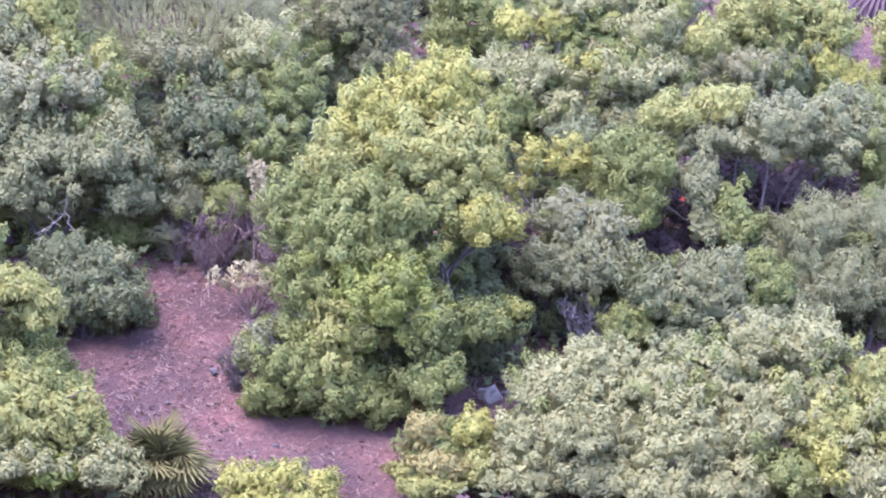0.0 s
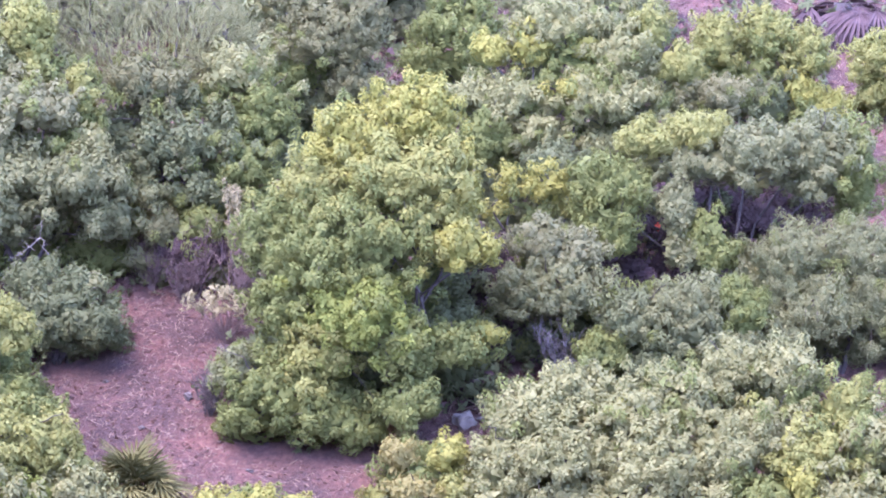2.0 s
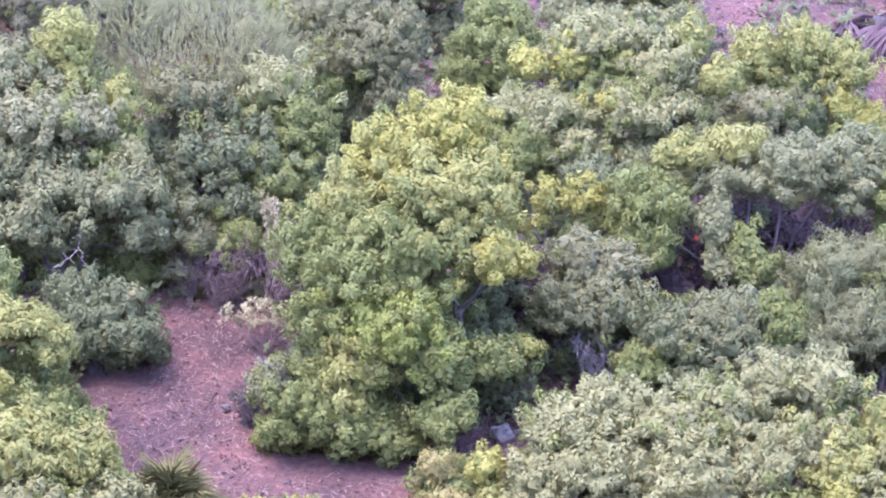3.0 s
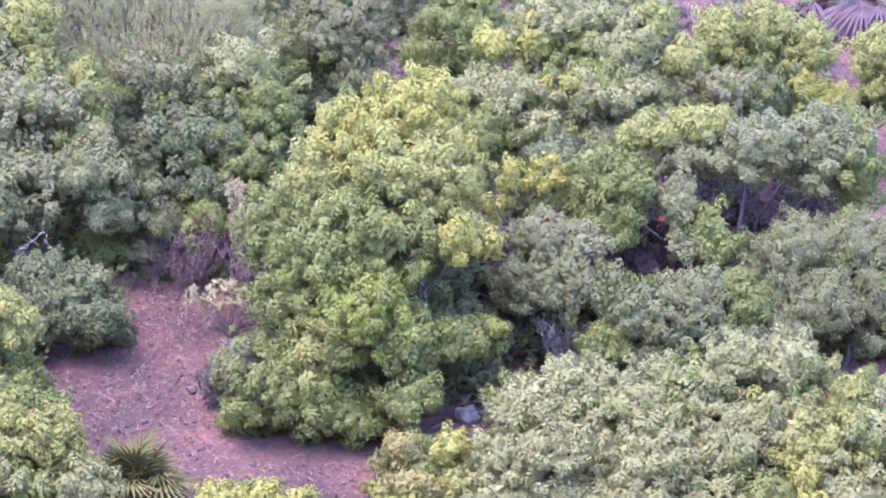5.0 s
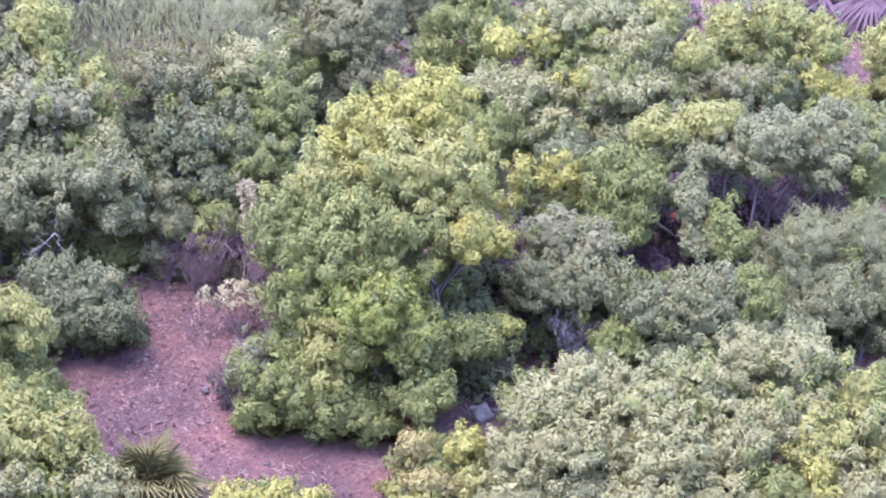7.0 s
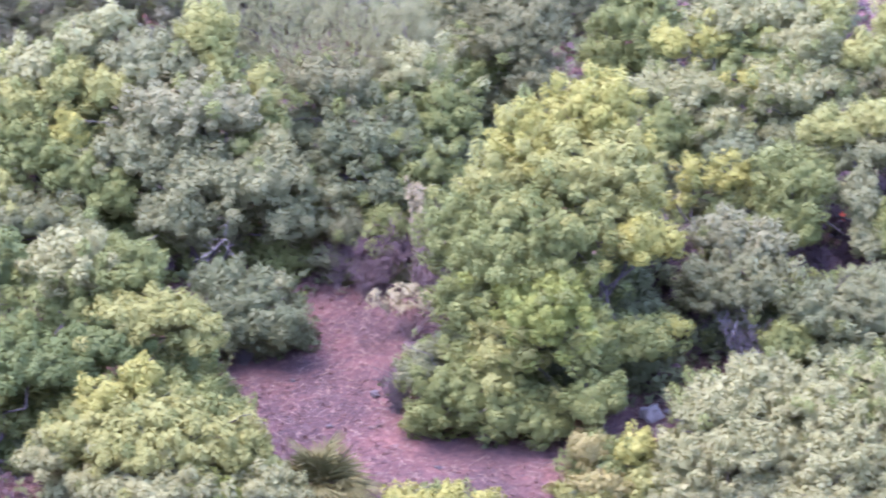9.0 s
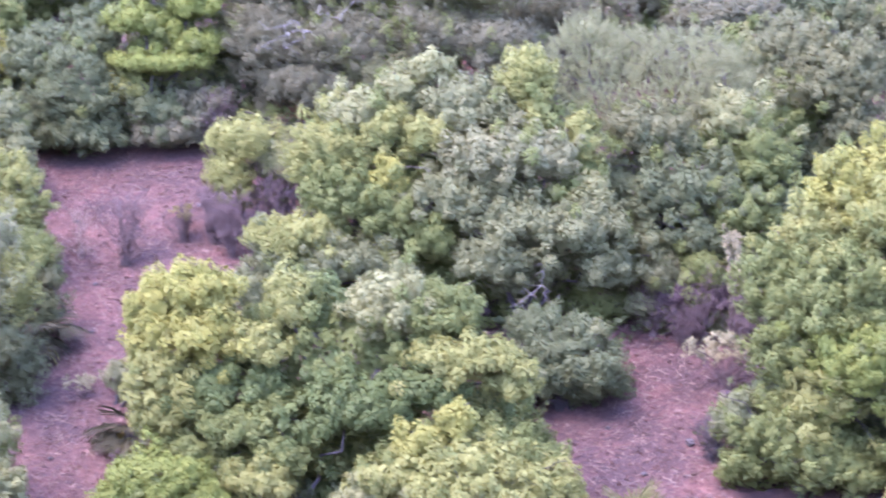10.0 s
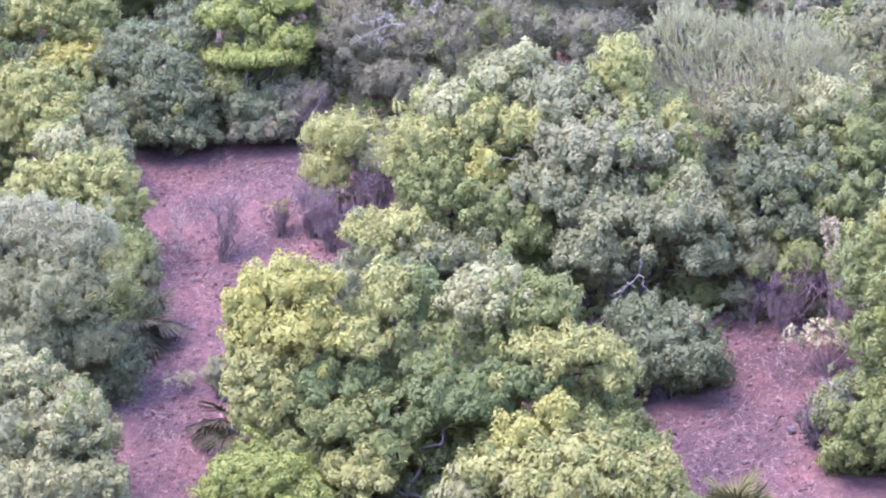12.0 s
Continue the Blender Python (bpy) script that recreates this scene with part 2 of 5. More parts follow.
def over_mass(rng, mass, spacing, off):
    """Places spread evenly over an uneven ellipsoid, with their outward ways."""
    cx, cy, cz, rx, ry, rz = mass[:6]
    n = max(8, int(4 * np.pi * (rx * ry + ry * rz + rx * rz) / 3 / (0.87 * spacing ** 2)))
    i = np.arange(n) + 0.5
    h, a = 1 - 2 * i / n, i * 2.39996 + rng.uniform(0, 6)
    d = np.stack([np.sqrt(1 - h * h) * np.cos(a), np.sqrt(1 - h * h) * np.sin(a), h], 1) + rng.normal(0, 0.35 * spacing / max(rx, rz), (n, 3))
    d /= np.linalg.norm(d, axis=1)[:, None]
    size = np.array((rx, ry, rz))
    lump = min(0.42, 0.52 * min(rx, ry, rz))
    swell = np.array([0.75 * abs(noise.noise(Vector(q * size) * 1.9 + off)) + 0.42 * abs(noise.noise(Vector(q * size) * 4.3 + off)) - 0.30 for q in d]) * lump
    face = d / size
    face /= np.linalg.norm(face, axis=1)[:, None]
    return np.array((cx, cy, cz)) + d * size + face * swell[:, None] * 2.0, face


def depth_in(spots, big):
    """How far out each spot lies in each mass: 1 on its surface, less inside."""
    return np.stack([np.sqrt((((spots - m[:3]) / m[3:6]) ** 2).sum(1)) for m in big], 1)


def clear(spots, gaps):
    """Which spots lie in none of the hollows."""
    return depth_in(spots, np.array(gaps)).min(1) > 1 if len(gaps) else np.ones(len(spots), bool)


def shrub(name, label, leaf, x, y, seed, masses, fill=(), head=1.0, density=1.0, gaps=()):
    """An evergreen shrub: crooked stems, a limb into each mass of the crown, heads of leaves over each mass.
    fill: the less dense masses inside and behind. head: the size of its leaf heads.
    density: how closely they stand. gaps: hollows in the crown, without leaves."""
    rng = np.random.default_rng(seed)
    category = "tree" if name.endswith("tree") or name == "tree_heath" else "shrub"
    root = thing(name, label, category, x, y, ground_z(x, y), "evergreens on the slope")
    dense = len(masses)
    masses = [*masses, *fill]
    tones = [m[6] for m in masses]
    big = np.array([m[:6] for m in masses])
    FOOTPRINTS.extend((x + m[0], y + m[1], m[3], m[4]) for m in masses if m[2] - m[5] < 0.5)
    spots, axes, who, deep, deep_axes, deep_who = [], [], [], [], [], []
    for k, mass in enumerate(big):
        off = Vector(rng.uniform(0, 60, 3))
        s, d = over_mass(rng, mass, HEAD_SPACING[leaf] * head * (1.0 if k < dense else 1.5), off)
        spots.append(s - d * rng.uniform(0.02, 0.20, len(s))[:, None])
        axes.append(d)
        who.append(np.full(len(s), k))
        s, d = over_mass(rng, mass, 0.16, off)
        deep.append(mass[:3] + (s - mass[:3]) * rng.uniform(0.58, 0.80, len(s))[:, None])
        deep_axes.append(d)
        deep_who.append(np.full(len(s), k))
    spots, axes, who = np.concatenate(spots), np.concatenate(axes), np.concatenate(who)
    deep, deep_axes, deep_who = np.concatenate(deep), np.concatenate(deep_axes), np.concatenate(deep_who)
    # the lowest heads rest on the soil
    low = (spots[:, 2] < 0.08) & (spots[:, 2] > -0.45)
    spots[low, 2] = 0.06 + 0.12 * rng.random(low.sum())
    # heads only on the outside of the joined crown, thinner at the back
    u = depth_in(spots, big)
    u[np.arange(len(spots)), who] = 9
    keep = (u.min(1) > 0.86) & (spots[:, 2] > 0.05) & ((axes[:, 2] > -0.8) | low) & ((axes[:, 1] < 0.35) | (rng.random(len(spots)) < 0.2)) & (rng.random(len(spots)) < 0.94 * density) & clear(spots, gaps)
    spots, axes, who = spots[keep], axes[keep], who[keep]
    u = depth_in(deep, big)
    u[np.arange(len(deep)), deep_who] = 9
    keep = (u.min(1) > 0.68) & (deep[:, 2] > 0.06) & (deep_axes[:, 1] < 0.4) & (rng.random(len(deep)) < density ** 2) & clear(deep, gaps)
    deep, deep_axes, deep_who = deep[keep], deep_axes[keep], deep_who[keep]
    # colours run into each other where masses meet
    who = (depth_in(spots, big) + rng.normal(0, 0.27, (len(spots), len(big)))).argmin(1)
    if leaf == "heath":
        spots = spots - axes * rng.uniform(0.0, 0.35, len(spots))[:, None] ** 1.5 - (0, 0, 0.08)
        axes = axes * 0.9 + (0, 0, 1) + rng.normal(0, 0.15, axes.shape)
    else:
        axes = axes + (0, 0, 0.85) + rng.normal(0, 0.16, axes.shape)
    axes /= np.linalg.norm(axes, axis=1)[:, None]
    for tone in dict.fromkeys(tones):
        mine = [k for k, t in enumerate(tones) if t == tone]
        sel, inner = np.isin(who, mine), np.isin(deep_who, mine)
        if sel.sum() < 3:
            continue
        v, t = leaves_at("bunch" if head > 1 else leaf, spots[sel], axes[sel], rng)
        if inner.any() and leaf != "heath":
            v2, t2 = leaves_at("inner", deep[inner], deep_axes[inner], rng)
            v, t = np.concatenate([v, v2]), np.concatenate([t, t2 + len(v)])
        mesh_object("crown", v, t, LEAF[tone], root, LEAF[tone].name.replace("_leaf", "").replace("_", " ") + " foliage")
    # stems and limbs
    mid = big[:, :3].mean(0)
    stems = max(2, min(5, len(masses) // 3))
    forks = []
    for k in range(stems):
        fork = np.array((mid[0] * 0.4 + rng.normal(0, 0.25), mid[1] * 0.3 + rng.normal(0, 0.2), max(0.25, mid[2] * rng.uniform(0.3, 0.5))))
        foot = np.array((rng.normal(0, 0.12), rng.normal(0, 0.1), -0.08))
        v, t = tubes([crooked(rng, foot, fork, 7, 0.06, 0.035 + 0.012 * mid[2], 0.03)], 7)
        mesh_object("trunk", v, t, BARK, root, smooth=True)
        forks.append(fork)
    for k, (cx, cy, cz, rx, ry, rz) in enumerate(big[:dense]):
        c = np.array((cx, cy, cz))
        fork = min(forks, key=lambda f: np.linalg.norm(f - c))
        v, t = tubes([crooked(rng, fork, c, 6, 0.06, 0.03, 0.014)], 5)
        limb = mesh_object("branch", v, t, BARK, root, smooth=True)
        mine = spots[who == k]
        paths = [crooked(rng, c, c + (p - c) * 1.02, 5, 0.07, 0.012, 0.004) for p in mine[rng.permutation(len(mine))[:9]]]
        if rng.random() < 0.4:
            # a bare shoot that stands out of the leaves
            out = np.array((rng.normal(0, 0.5) * rx, -0.6 * ry, 1.12 * rz))
            paths.append(crooked(rng, c, c + out, 6, 0.04, 0.014, 0.006))
        if paths:
            v, t = tubes(paths, 3)
            mesh_object("side_branch", v, t, BARK, limb, smooth=True)
    return root


# ---- the ground sheet ----
def ground_sheet():
    xs = np.concatenate([[-2500, -1200, -600, -300, -150, -80, -50, -38], np.arange(-30, 16.01, 0.22), [22, 32, 50, 90, 160, 320, 700, 1400, 2500]])
    ys = np.concatenate([[-2500, -1000, -400, -150, -60, -20, -5], np.arange(2, 40, 1.5), np.arange(41, 76.01, 0.22), np.arange(78, 102, 2), np.arange(106, 240, 12), [320, 500, 900, 1600, 3000]])
    v = np.array([(x, y, ground_z(x, y)) for y in ys for x in xs])
    w = len(xs)
    j, i = np.meshgrid(np.arange(len(ys) - 1), np.arange(w - 1), indexing="ij")
    f = np.stack([j * w + i, j * w + i + 1, (j + 1) * w + i + 1, (j + 1) * w + i], -1).reshape(-1, 4)
    ob = mesh_object("ground", v, f, SOIL, smooth=True)
    return tagged(ob, "reddish bare hillside soil strewn with dry straw", "ground", kind="structure")


ground_sheet()

# ---- trees and shrubs ----
shrub("strawberry_tree", "tall rounded evergreen tree with yellow-green top on bare soil", "broad", -0.81, 52.12, 1, [
    (0.15, 0.30, 4.67, 0.78, 0.76, 0.73, "yellow"),
    (-0.73, 0.10, 4.33, 0.83, 0.78, 0.73, "yellow"),
    (0.04, -0.50, 3.91, 1.03, 0.88, 0.73, "lime"),
    (0.79, 0.00, 3.74, 0.47, 0.65, 0.84, "yellow"),
    (-1.33, -0.20, 3.65, 0.73, 0.71, 0.68, "lime"),
    (-1.89, -0.10, 2.82, 0.80, 0.79, 0.78, "green"),
    (-1.12, -0.80, 2.83, 0.88, 0.87, 0.86, "green"),
    (-0.37, -1.00, 3.02, 0.83, 0.83, 0.83, "green"),
    (0.19, -0.80, 3.16, 0.68, 0.68, 0.68, "lime"),
    (0.84, -1.00, 2.99, 0.64, 0.56, 0.46, "yellow"),
    (-1.60, -0.40, 1.96, 0.84, 0.85, 0.86, "green"),
    (-0.62, -1.20, 1.89, 1.03, 0.93, 0.83, "bright"),
    (-1.15, -1.00, 1.20, 0.83, 0.78, 0.73, "lime"),
    (-0.02, -1.25, 1.46, 0.66, 0.70, 0.60, "green"),
    (0.84, -0.90, 1.30, 0.57, 0.53, 0.49, "green"),
    (1.40, -0.90, 1.57, 0.20, 0.24, 0.15, "yellow"),
    (1.18, -0.88, 1.36, 0.28, 0.30, 0.26, "lime"),
    (0.13, -1.40, 0.60, 0.60, 0.58, 0.46, "green"),
    # dark mass behind the hollow: its shade is in the leaf colour
    (0.10, 1.50, 1.98, 1.20, 1.00, 1.38, "dark"),
    (-0.86, -0.60, 0.37, 0.52, 0.56, 0.50, "green"),
], [
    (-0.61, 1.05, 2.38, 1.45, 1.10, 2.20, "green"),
    # low back masses toned dark as shade under the crown
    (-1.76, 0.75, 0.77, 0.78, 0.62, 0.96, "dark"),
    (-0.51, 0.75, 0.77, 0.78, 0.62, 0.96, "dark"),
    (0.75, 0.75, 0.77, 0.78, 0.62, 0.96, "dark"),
], head=1.2, gaps=[(0.59, -0.90, 2.18, 0.51, 1.15, 0.47), (-0.64, -0.90, 1.38, 0.33, 1.15, 0.24), (-0.02, -0.90, 2.79, 0.28, 1.15, 0.24), (-0.80, -0.90, 0.83, 0.39, 1.15, 0.28), (-0.34, -0.90, 0.81, 0.28, 1.15, 0.21), (0.85, -0.90, 0.83, 0.45, 1.15, 0.33), (-1.28, -0.90, 1.52, 0.26, 1.15, 0.15), (-0.22, -0.90, 3.56, 0.21, 1.15, 0.15)])
shrub("evergreen_shrub", "low grey-green evergreen shrub at the clearing's edge", "broad", -2.47, 51.13, 2, [
    (-0.90, 0.10, 1.15, 0.43, 0.46, 0.48, "grey"),
    (-0.27, 0.00, 0.87, 0.79, 0.74, 0.69, "green"),
    (0.54, -0.20, 0.57, 0.69, 0.63, 0.55, "green"),
    (-0.62, -0.10, 0.52, 0.58, 0.48, 0.38, "green"),
    (0.33, 0.30, 0.98, 0.58, 0.48, 0.38, "green"),
    (0.98, -0.25, 0.36, 0.52, 0.45, 0.34, "green"),
], [
    (-0.05, 0.55, 0.76, 0.92, 0.92, 0.63, "green"),
    (-0.60, 0.35, 0.25, 0.68, 0.61, 0.31, "green"),
    (0.50, 0.35, 0.25, 0.68, 0.61, 0.31, "green"),
])
shrub("evergreen_shrub", "grey-green evergreen shrub with bare lower twigs", "broad", 1.66, 53.42, 3, [
    (-0.28, 0.00, 2.15, 0.58, 0.50, 0.42, "silver"),
    (0.33, 0.10, 1.92, 0.52, 0.52, 0.52, "silver"),
    (-0.09, -0.30, 1.39, 0.95, 0.77, 0.59, "grey"),
    (0.65, -0.20, 1.19, 0.46, 0.44, 0.42, "green"),
    (-0.57, 0.20, 1.08, 0.50, 0.45, 0.40, "dark"),
    (0.17, 0.00, 0.76, 0.70, 0.52, 0.34, "dark"),
], [
    (0.02, 0.47, 1.39, 0.79, 0.79, 0.82, "green"),
    (-0.45, 0.35, 0.44, 0.58, 0.52, 0.54, "dark"),
    (0.49, 0.35, 0.44, 0.58, 0.52, 0.54, "dark"),
])
shrub("evergreen_shrub", "thin yellow-leaved shrub between two larger evergreens", "broad", 1.35, 54.77, 4, [
    (-0.47, 0.00, 2.39, 0.35, 0.38, 0.41, "yellow"),
    (0.20, 0.00, 2.42, 0.37, 0.37, 0.37, "yellow"),
    (-0.75, -0.10, 2.01, 0.37, 0.30, 0.18, "yellow"),
    (0.52, 0.10, 2.06, 0.29, 0.33, 0.37, "lime"),
    (0.02, 0.20, 1.31, 0.61, 0.56, 0.51, "dark"),
], [
    (-0.15, 0.41, 1.69, 0.69, 0.69, 0.76, "green"),
], density=0.5)
shrub("evergreen_shrub", "broad dense evergreen thicket with dark hollows", "broad", 4.79, 54.70, 5, [
    (-1.60, 0.10, 3.19, 0.59, 0.48, 0.36, "lime"),
    (-0.74, 0.10, 3.37, 0.61, 0.50, 0.38, "lime"),
    (0.25, -0.20, 3.12, 0.80, 0.66, 0.52, "grey"),
    (1.16, 0.00, 2.97, 0.67, 0.72, 0.77, "grey"),
    (1.80, 0.20, 2.68, 0.47, 0.69, 0.91, "green"),
    (-0.57, -0.10, 2.86, 0.82, 0.58, 0.33, "grey"),
    (-2.25, -0.30, 2.51, 0.70, 0.63, 0.57, "green"),
    (-2.26, -0.50, 1.84, 0.59, 0.59, 0.59, "green"),
    (-1.14, -0.50, 2.24, 0.37, 0.41, 0.45, "grey"),
    (-0.57, -0.60, 1.70, 0.49, 0.54, 0.60, "green"),
    (-1.12, -0.60, 1.50, 0.51, 0.44, 0.36, "grey"),
    # brown here paints the shade inside the hollows, not dry leaves
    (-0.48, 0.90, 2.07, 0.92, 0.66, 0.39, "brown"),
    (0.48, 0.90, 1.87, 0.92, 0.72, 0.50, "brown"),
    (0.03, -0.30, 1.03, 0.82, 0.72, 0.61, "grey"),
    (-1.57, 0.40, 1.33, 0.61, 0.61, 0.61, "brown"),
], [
    # dark and brown tones behind and below carry the hollows' shade
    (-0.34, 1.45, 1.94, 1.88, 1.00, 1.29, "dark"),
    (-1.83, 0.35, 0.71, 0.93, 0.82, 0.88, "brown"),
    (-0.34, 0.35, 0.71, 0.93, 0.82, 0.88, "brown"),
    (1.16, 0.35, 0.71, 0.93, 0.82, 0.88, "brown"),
], head=1.2, gaps=[(-0.08, -0.40, 1.95, 0.57, 0.80, 0.33), (-0.74, -0.40, 2.30, 0.27, 0.80, 0.20), (-1.55, -0.40, 1.46, 0.27, 0.80, 0.38)])
shrub("evergreen_shrub", "grey-green evergreen shrub with yellow young shoots on top", "broad", 1.73, 57.31, 6, [
    (-1.14, 0.30, 3.33, 0.45, 0.39, 0.34, "yellow"),
    (-0.44, 0.30, 3.40, 0.38, 0.38, 0.38, "yellow"),
    (0.42, 0.30, 3.42, 0.30, 0.30, 0.30, "yellow"),
    (0.27, -0.10, 2.76, 0.40, 0.34, 0.27, "yellow"),
    (-0.94, 0.10, 2.60, 0.93, 0.71, 0.48, "pale"),
    (-1.17, -0.20, 1.91, 0.59, 0.62, 0.64, "green"),
    (-0.29, -0.20, 1.97, 0.59, 0.56, 0.53, "pale"),
    (0.91, 0.00, 2.55, 1.04, 0.82, 0.58, "pale"),
    (1.10, 0.30, 3.30, 0.74, 0.66, 0.58, "pale"),
    (2.08, 0.20, 3.16, 0.51, 0.46, 0.40, "lime"),
    (0.02, 0.50, 3.79, 0.91, 0.67, 0.41, "pale"),
    (1.58, 0.30, 3.80, 0.32, 0.37, 0.43, "lime"),
    (0.22, 0.30, 1.55, 0.64, 0.53, 0.42, "dark"),
    (0.93, -0.10, 1.83, 0.74, 0.58, 0.42, "pale"),
], [
    (0.36, 0.72, 2.51, 1.60, 1.20, 1.17, "green"),
    (-0.92, 0.35, 0.87, 0.79, 0.70, 1.08, "grey"),
    (0.36, 0.35, 0.87, 0.79, 0.70, 1.08, "grey"),
    (1.64, 0.35, 0.87, 0.79, 0.70, 1.08, "grey"),
], gaps=[(0.12, -0.50, 1.73, 0.31, 0.80, 0.19), (1.47, -0.50, 2.50, 0.21, 0.80, 0.13)])
shrub("evergreen_shrub", "yellow-green evergreen shrub with one dark side", "broad", 5.91, 59.19, 7, [
    (-1.29, 0.20, 2.68, 0.53, 0.55, 0.57, "lime"),
    (-0.48, 0.30, 2.78, 0.59, 0.60, 0.62, "lime"),
    (0.27, 0.20, 2.58, 0.51, 0.51, 0.51, "lime"),
    (0.13, 0.00, 1.85, 0.51, 0.46, 0.42, "yellow"),
    (0.67, 0.00, 1.50, 0.42, 0.47, 0.53, "yellow"),
    (-1.18, -0.30, 1.77, 0.64, 0.56, 0.48, "silver"),
    (-0.36, -0.10, 1.73, 0.51, 0.52, 0.53, "dark"),
    (0.34, -0.20, 1.22, 0.55, 0.52, 0.49, "green"),
    (-1.87, 0.00, 1.71, 0.55, 0.49, 0.44, "grey"),
], [
    (-0.67, 0.72, 1.93, 1.26, 1.20, 1.02, "green"),
    (-1.42, 0.35, 0.61, 0.94, 0.83, 0.76, "green"),
    (0.09, 0.35, 0.61, 0.94, 0.83, 0.76, "green"),
])
shrub("small_leaved_shrub", "fine-leaved grey-green shrub above bare ground", "fine", 6.29, 53.56, 8, [
    (-0.62, 0.10, 1.95, 0.76, 0.67, 0.58, "grey"),
    (0.30, 0.10, 1.97, 0.86, 0.72, 0.58, "grey"),
    (-0.35, -0.30, 1.11, 0.89, 0.81, 0.72, "grey"),
    (0.59, -0.10, 1.17, 0.70, 0.76, 0.81, "grey"),
    (-0.93, 0.00, 1.31, 0.50, 0.60, 0.71, "dark"),
], [
    (-0.07, 0.59, 1.35, 0.98, 0.98, 0.84, "green"),
    (-0.66, 0.35, 0.47, 0.73, 0.64, 0.58, "grey"),
    (0.51, 0.35, 0.47, 0.73, 0.64, 0.58, "grey"),
])
shrub("evergreen_shrub", "pale grey-green evergreen shrub on the slope", "broad", 1.41, 49.38, 9, [
    (-0.12, 0.00, 1.60, 0.75, 0.65, 0.56, "pale"),
    (0.57, 0.30, 1.89, 0.65, 0.61, 0.56, "pale"),
    (-0.37, -0.30, 0.97, 0.75, 0.65, 0.56, "pale"),
    (0.39, -0.40, 1.10, 0.84, 0.75, 0.65, "pale"),
    (-0.53, -0.50, 0.40, 0.75, 0.56, 0.36, "pale"),
    (0.48, -0.70, 0.48, 0.75, 0.61, 0.46, "grey"),
    (1.10, -0.30, 1.70, 0.22, 0.30, 0.24, "yellow"),
], [
    (0.02, 0.56, 1.14, 0.94, 0.94, 0.95, "green"),
    (-0.54, 0.35, 0.36, 0.69, 0.62, 0.45, "pale"),
    (0.59, 0.35, 0.36, 0.69, 0.62, 0.45, "pale"),
])
shrub("evergreen_shrub", "pale grey-green evergreen shrub on the slope", "broad", 3.63, 49.02, 10, [
    (-0.72, 0.30, 1.77, 0.84, 0.70, 0.55, "pale"),
    (0.05, 0.40, 1.93, 0.74, 0.65, 0.55, "pale"),
    (0.65, 0.60, 2.42, 0.56, 0.51, 0.46, "pale"),
    (-0.48, -0.30, 1.14, 0.93, 0.84, 0.74, "pale"),
    (0.45, -0.20, 1.30, 0.84, 0.74, 0.65, "pale"),
    (-0.82, -0.70, 0.55, 0.84, 0.65, 0.45, "pale"),
    (0.19, -0.70, 0.56, 0.84, 0.65, 0.45, "pale"),
], [
    (-0.18, 0.64, 1.37, 1.06, 1.06, 1.09, "green"),
    (-0.82, 0.35, 0.43, 0.79, 0.70, 0.53, "pale"),
    (0.45, 0.35, 0.43, 0.79, 0.70, 0.53, "pale"),
])
shrub("evergreen_shrub", "pale green evergreen shrub with yellowish young shoots", "broad", 5.85, 48.94, 11, [
    (-0.82, 0.50, 2.50, 0.56, 0.54, 0.51, "pale"),
    (-1.07, 0.20, 1.69, 0.75, 0.65, 0.55, "pale"),
    (0.12, 0.30, 2.04, 0.51, 0.51, 0.51, "lime"),
    (-0.42, -0.20, 1.38, 0.75, 0.70, 0.65, "lime"),
    (0.44, -0.10, 1.54, 0.70, 0.63, 0.56, "pale"),
    (0.07, -0.60, 0.80, 0.84, 0.70, 0.55, "pale"),
    (-1.11, -0.60, 0.77, 0.75, 0.61, 0.46, "green"),
    (1.05, 0.00, 1.26, 0.56, 0.65, 0.75, "lime"),
    (-0.60, -0.90, 1.04, 0.23, 0.30, 0.38, "yellow"),
], [
    (-0.12, 0.72, 1.51, 1.25, 1.20, 1.07, "green"),
    (-0.86, 0.35, 0.45, 0.92, 0.82, 0.56, "green"),
    (0.63, 0.35, 0.45, 0.92, 0.82, 0.56, "green"),
])
shrub("evergreen_shrub", "dark evergreen shrub shaded by its neighbours", "broad", 3.92, 52.51, 12, [
    (-0.95, 0.00, 1.38, 0.67, 0.63, 0.59, "dark"),
    (-0.15, -0.20, 1.44, 0.77, 0.78, 0.79, "grey"),
    (0.68, 0.00, 1.51, 0.59, 0.64, 0.69, "green"),
    (-0.58, -0.30, 0.72, 0.69, 0.59, 0.49, "dark"),
    (0.68, -0.20, 1.00, 0.59, 0.52, 0.44, "grey"),
    (1.34, 0.20, 1.10, 0.49, 0.47, 0.44, "grey"),
    (-1.49, -0.20, 0.86, 0.54, 0.47, 0.39, "green"),
], [
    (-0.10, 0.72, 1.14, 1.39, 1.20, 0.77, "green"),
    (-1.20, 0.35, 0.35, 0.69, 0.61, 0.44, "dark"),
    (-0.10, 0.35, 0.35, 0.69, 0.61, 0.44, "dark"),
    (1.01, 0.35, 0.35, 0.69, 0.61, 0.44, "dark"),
])
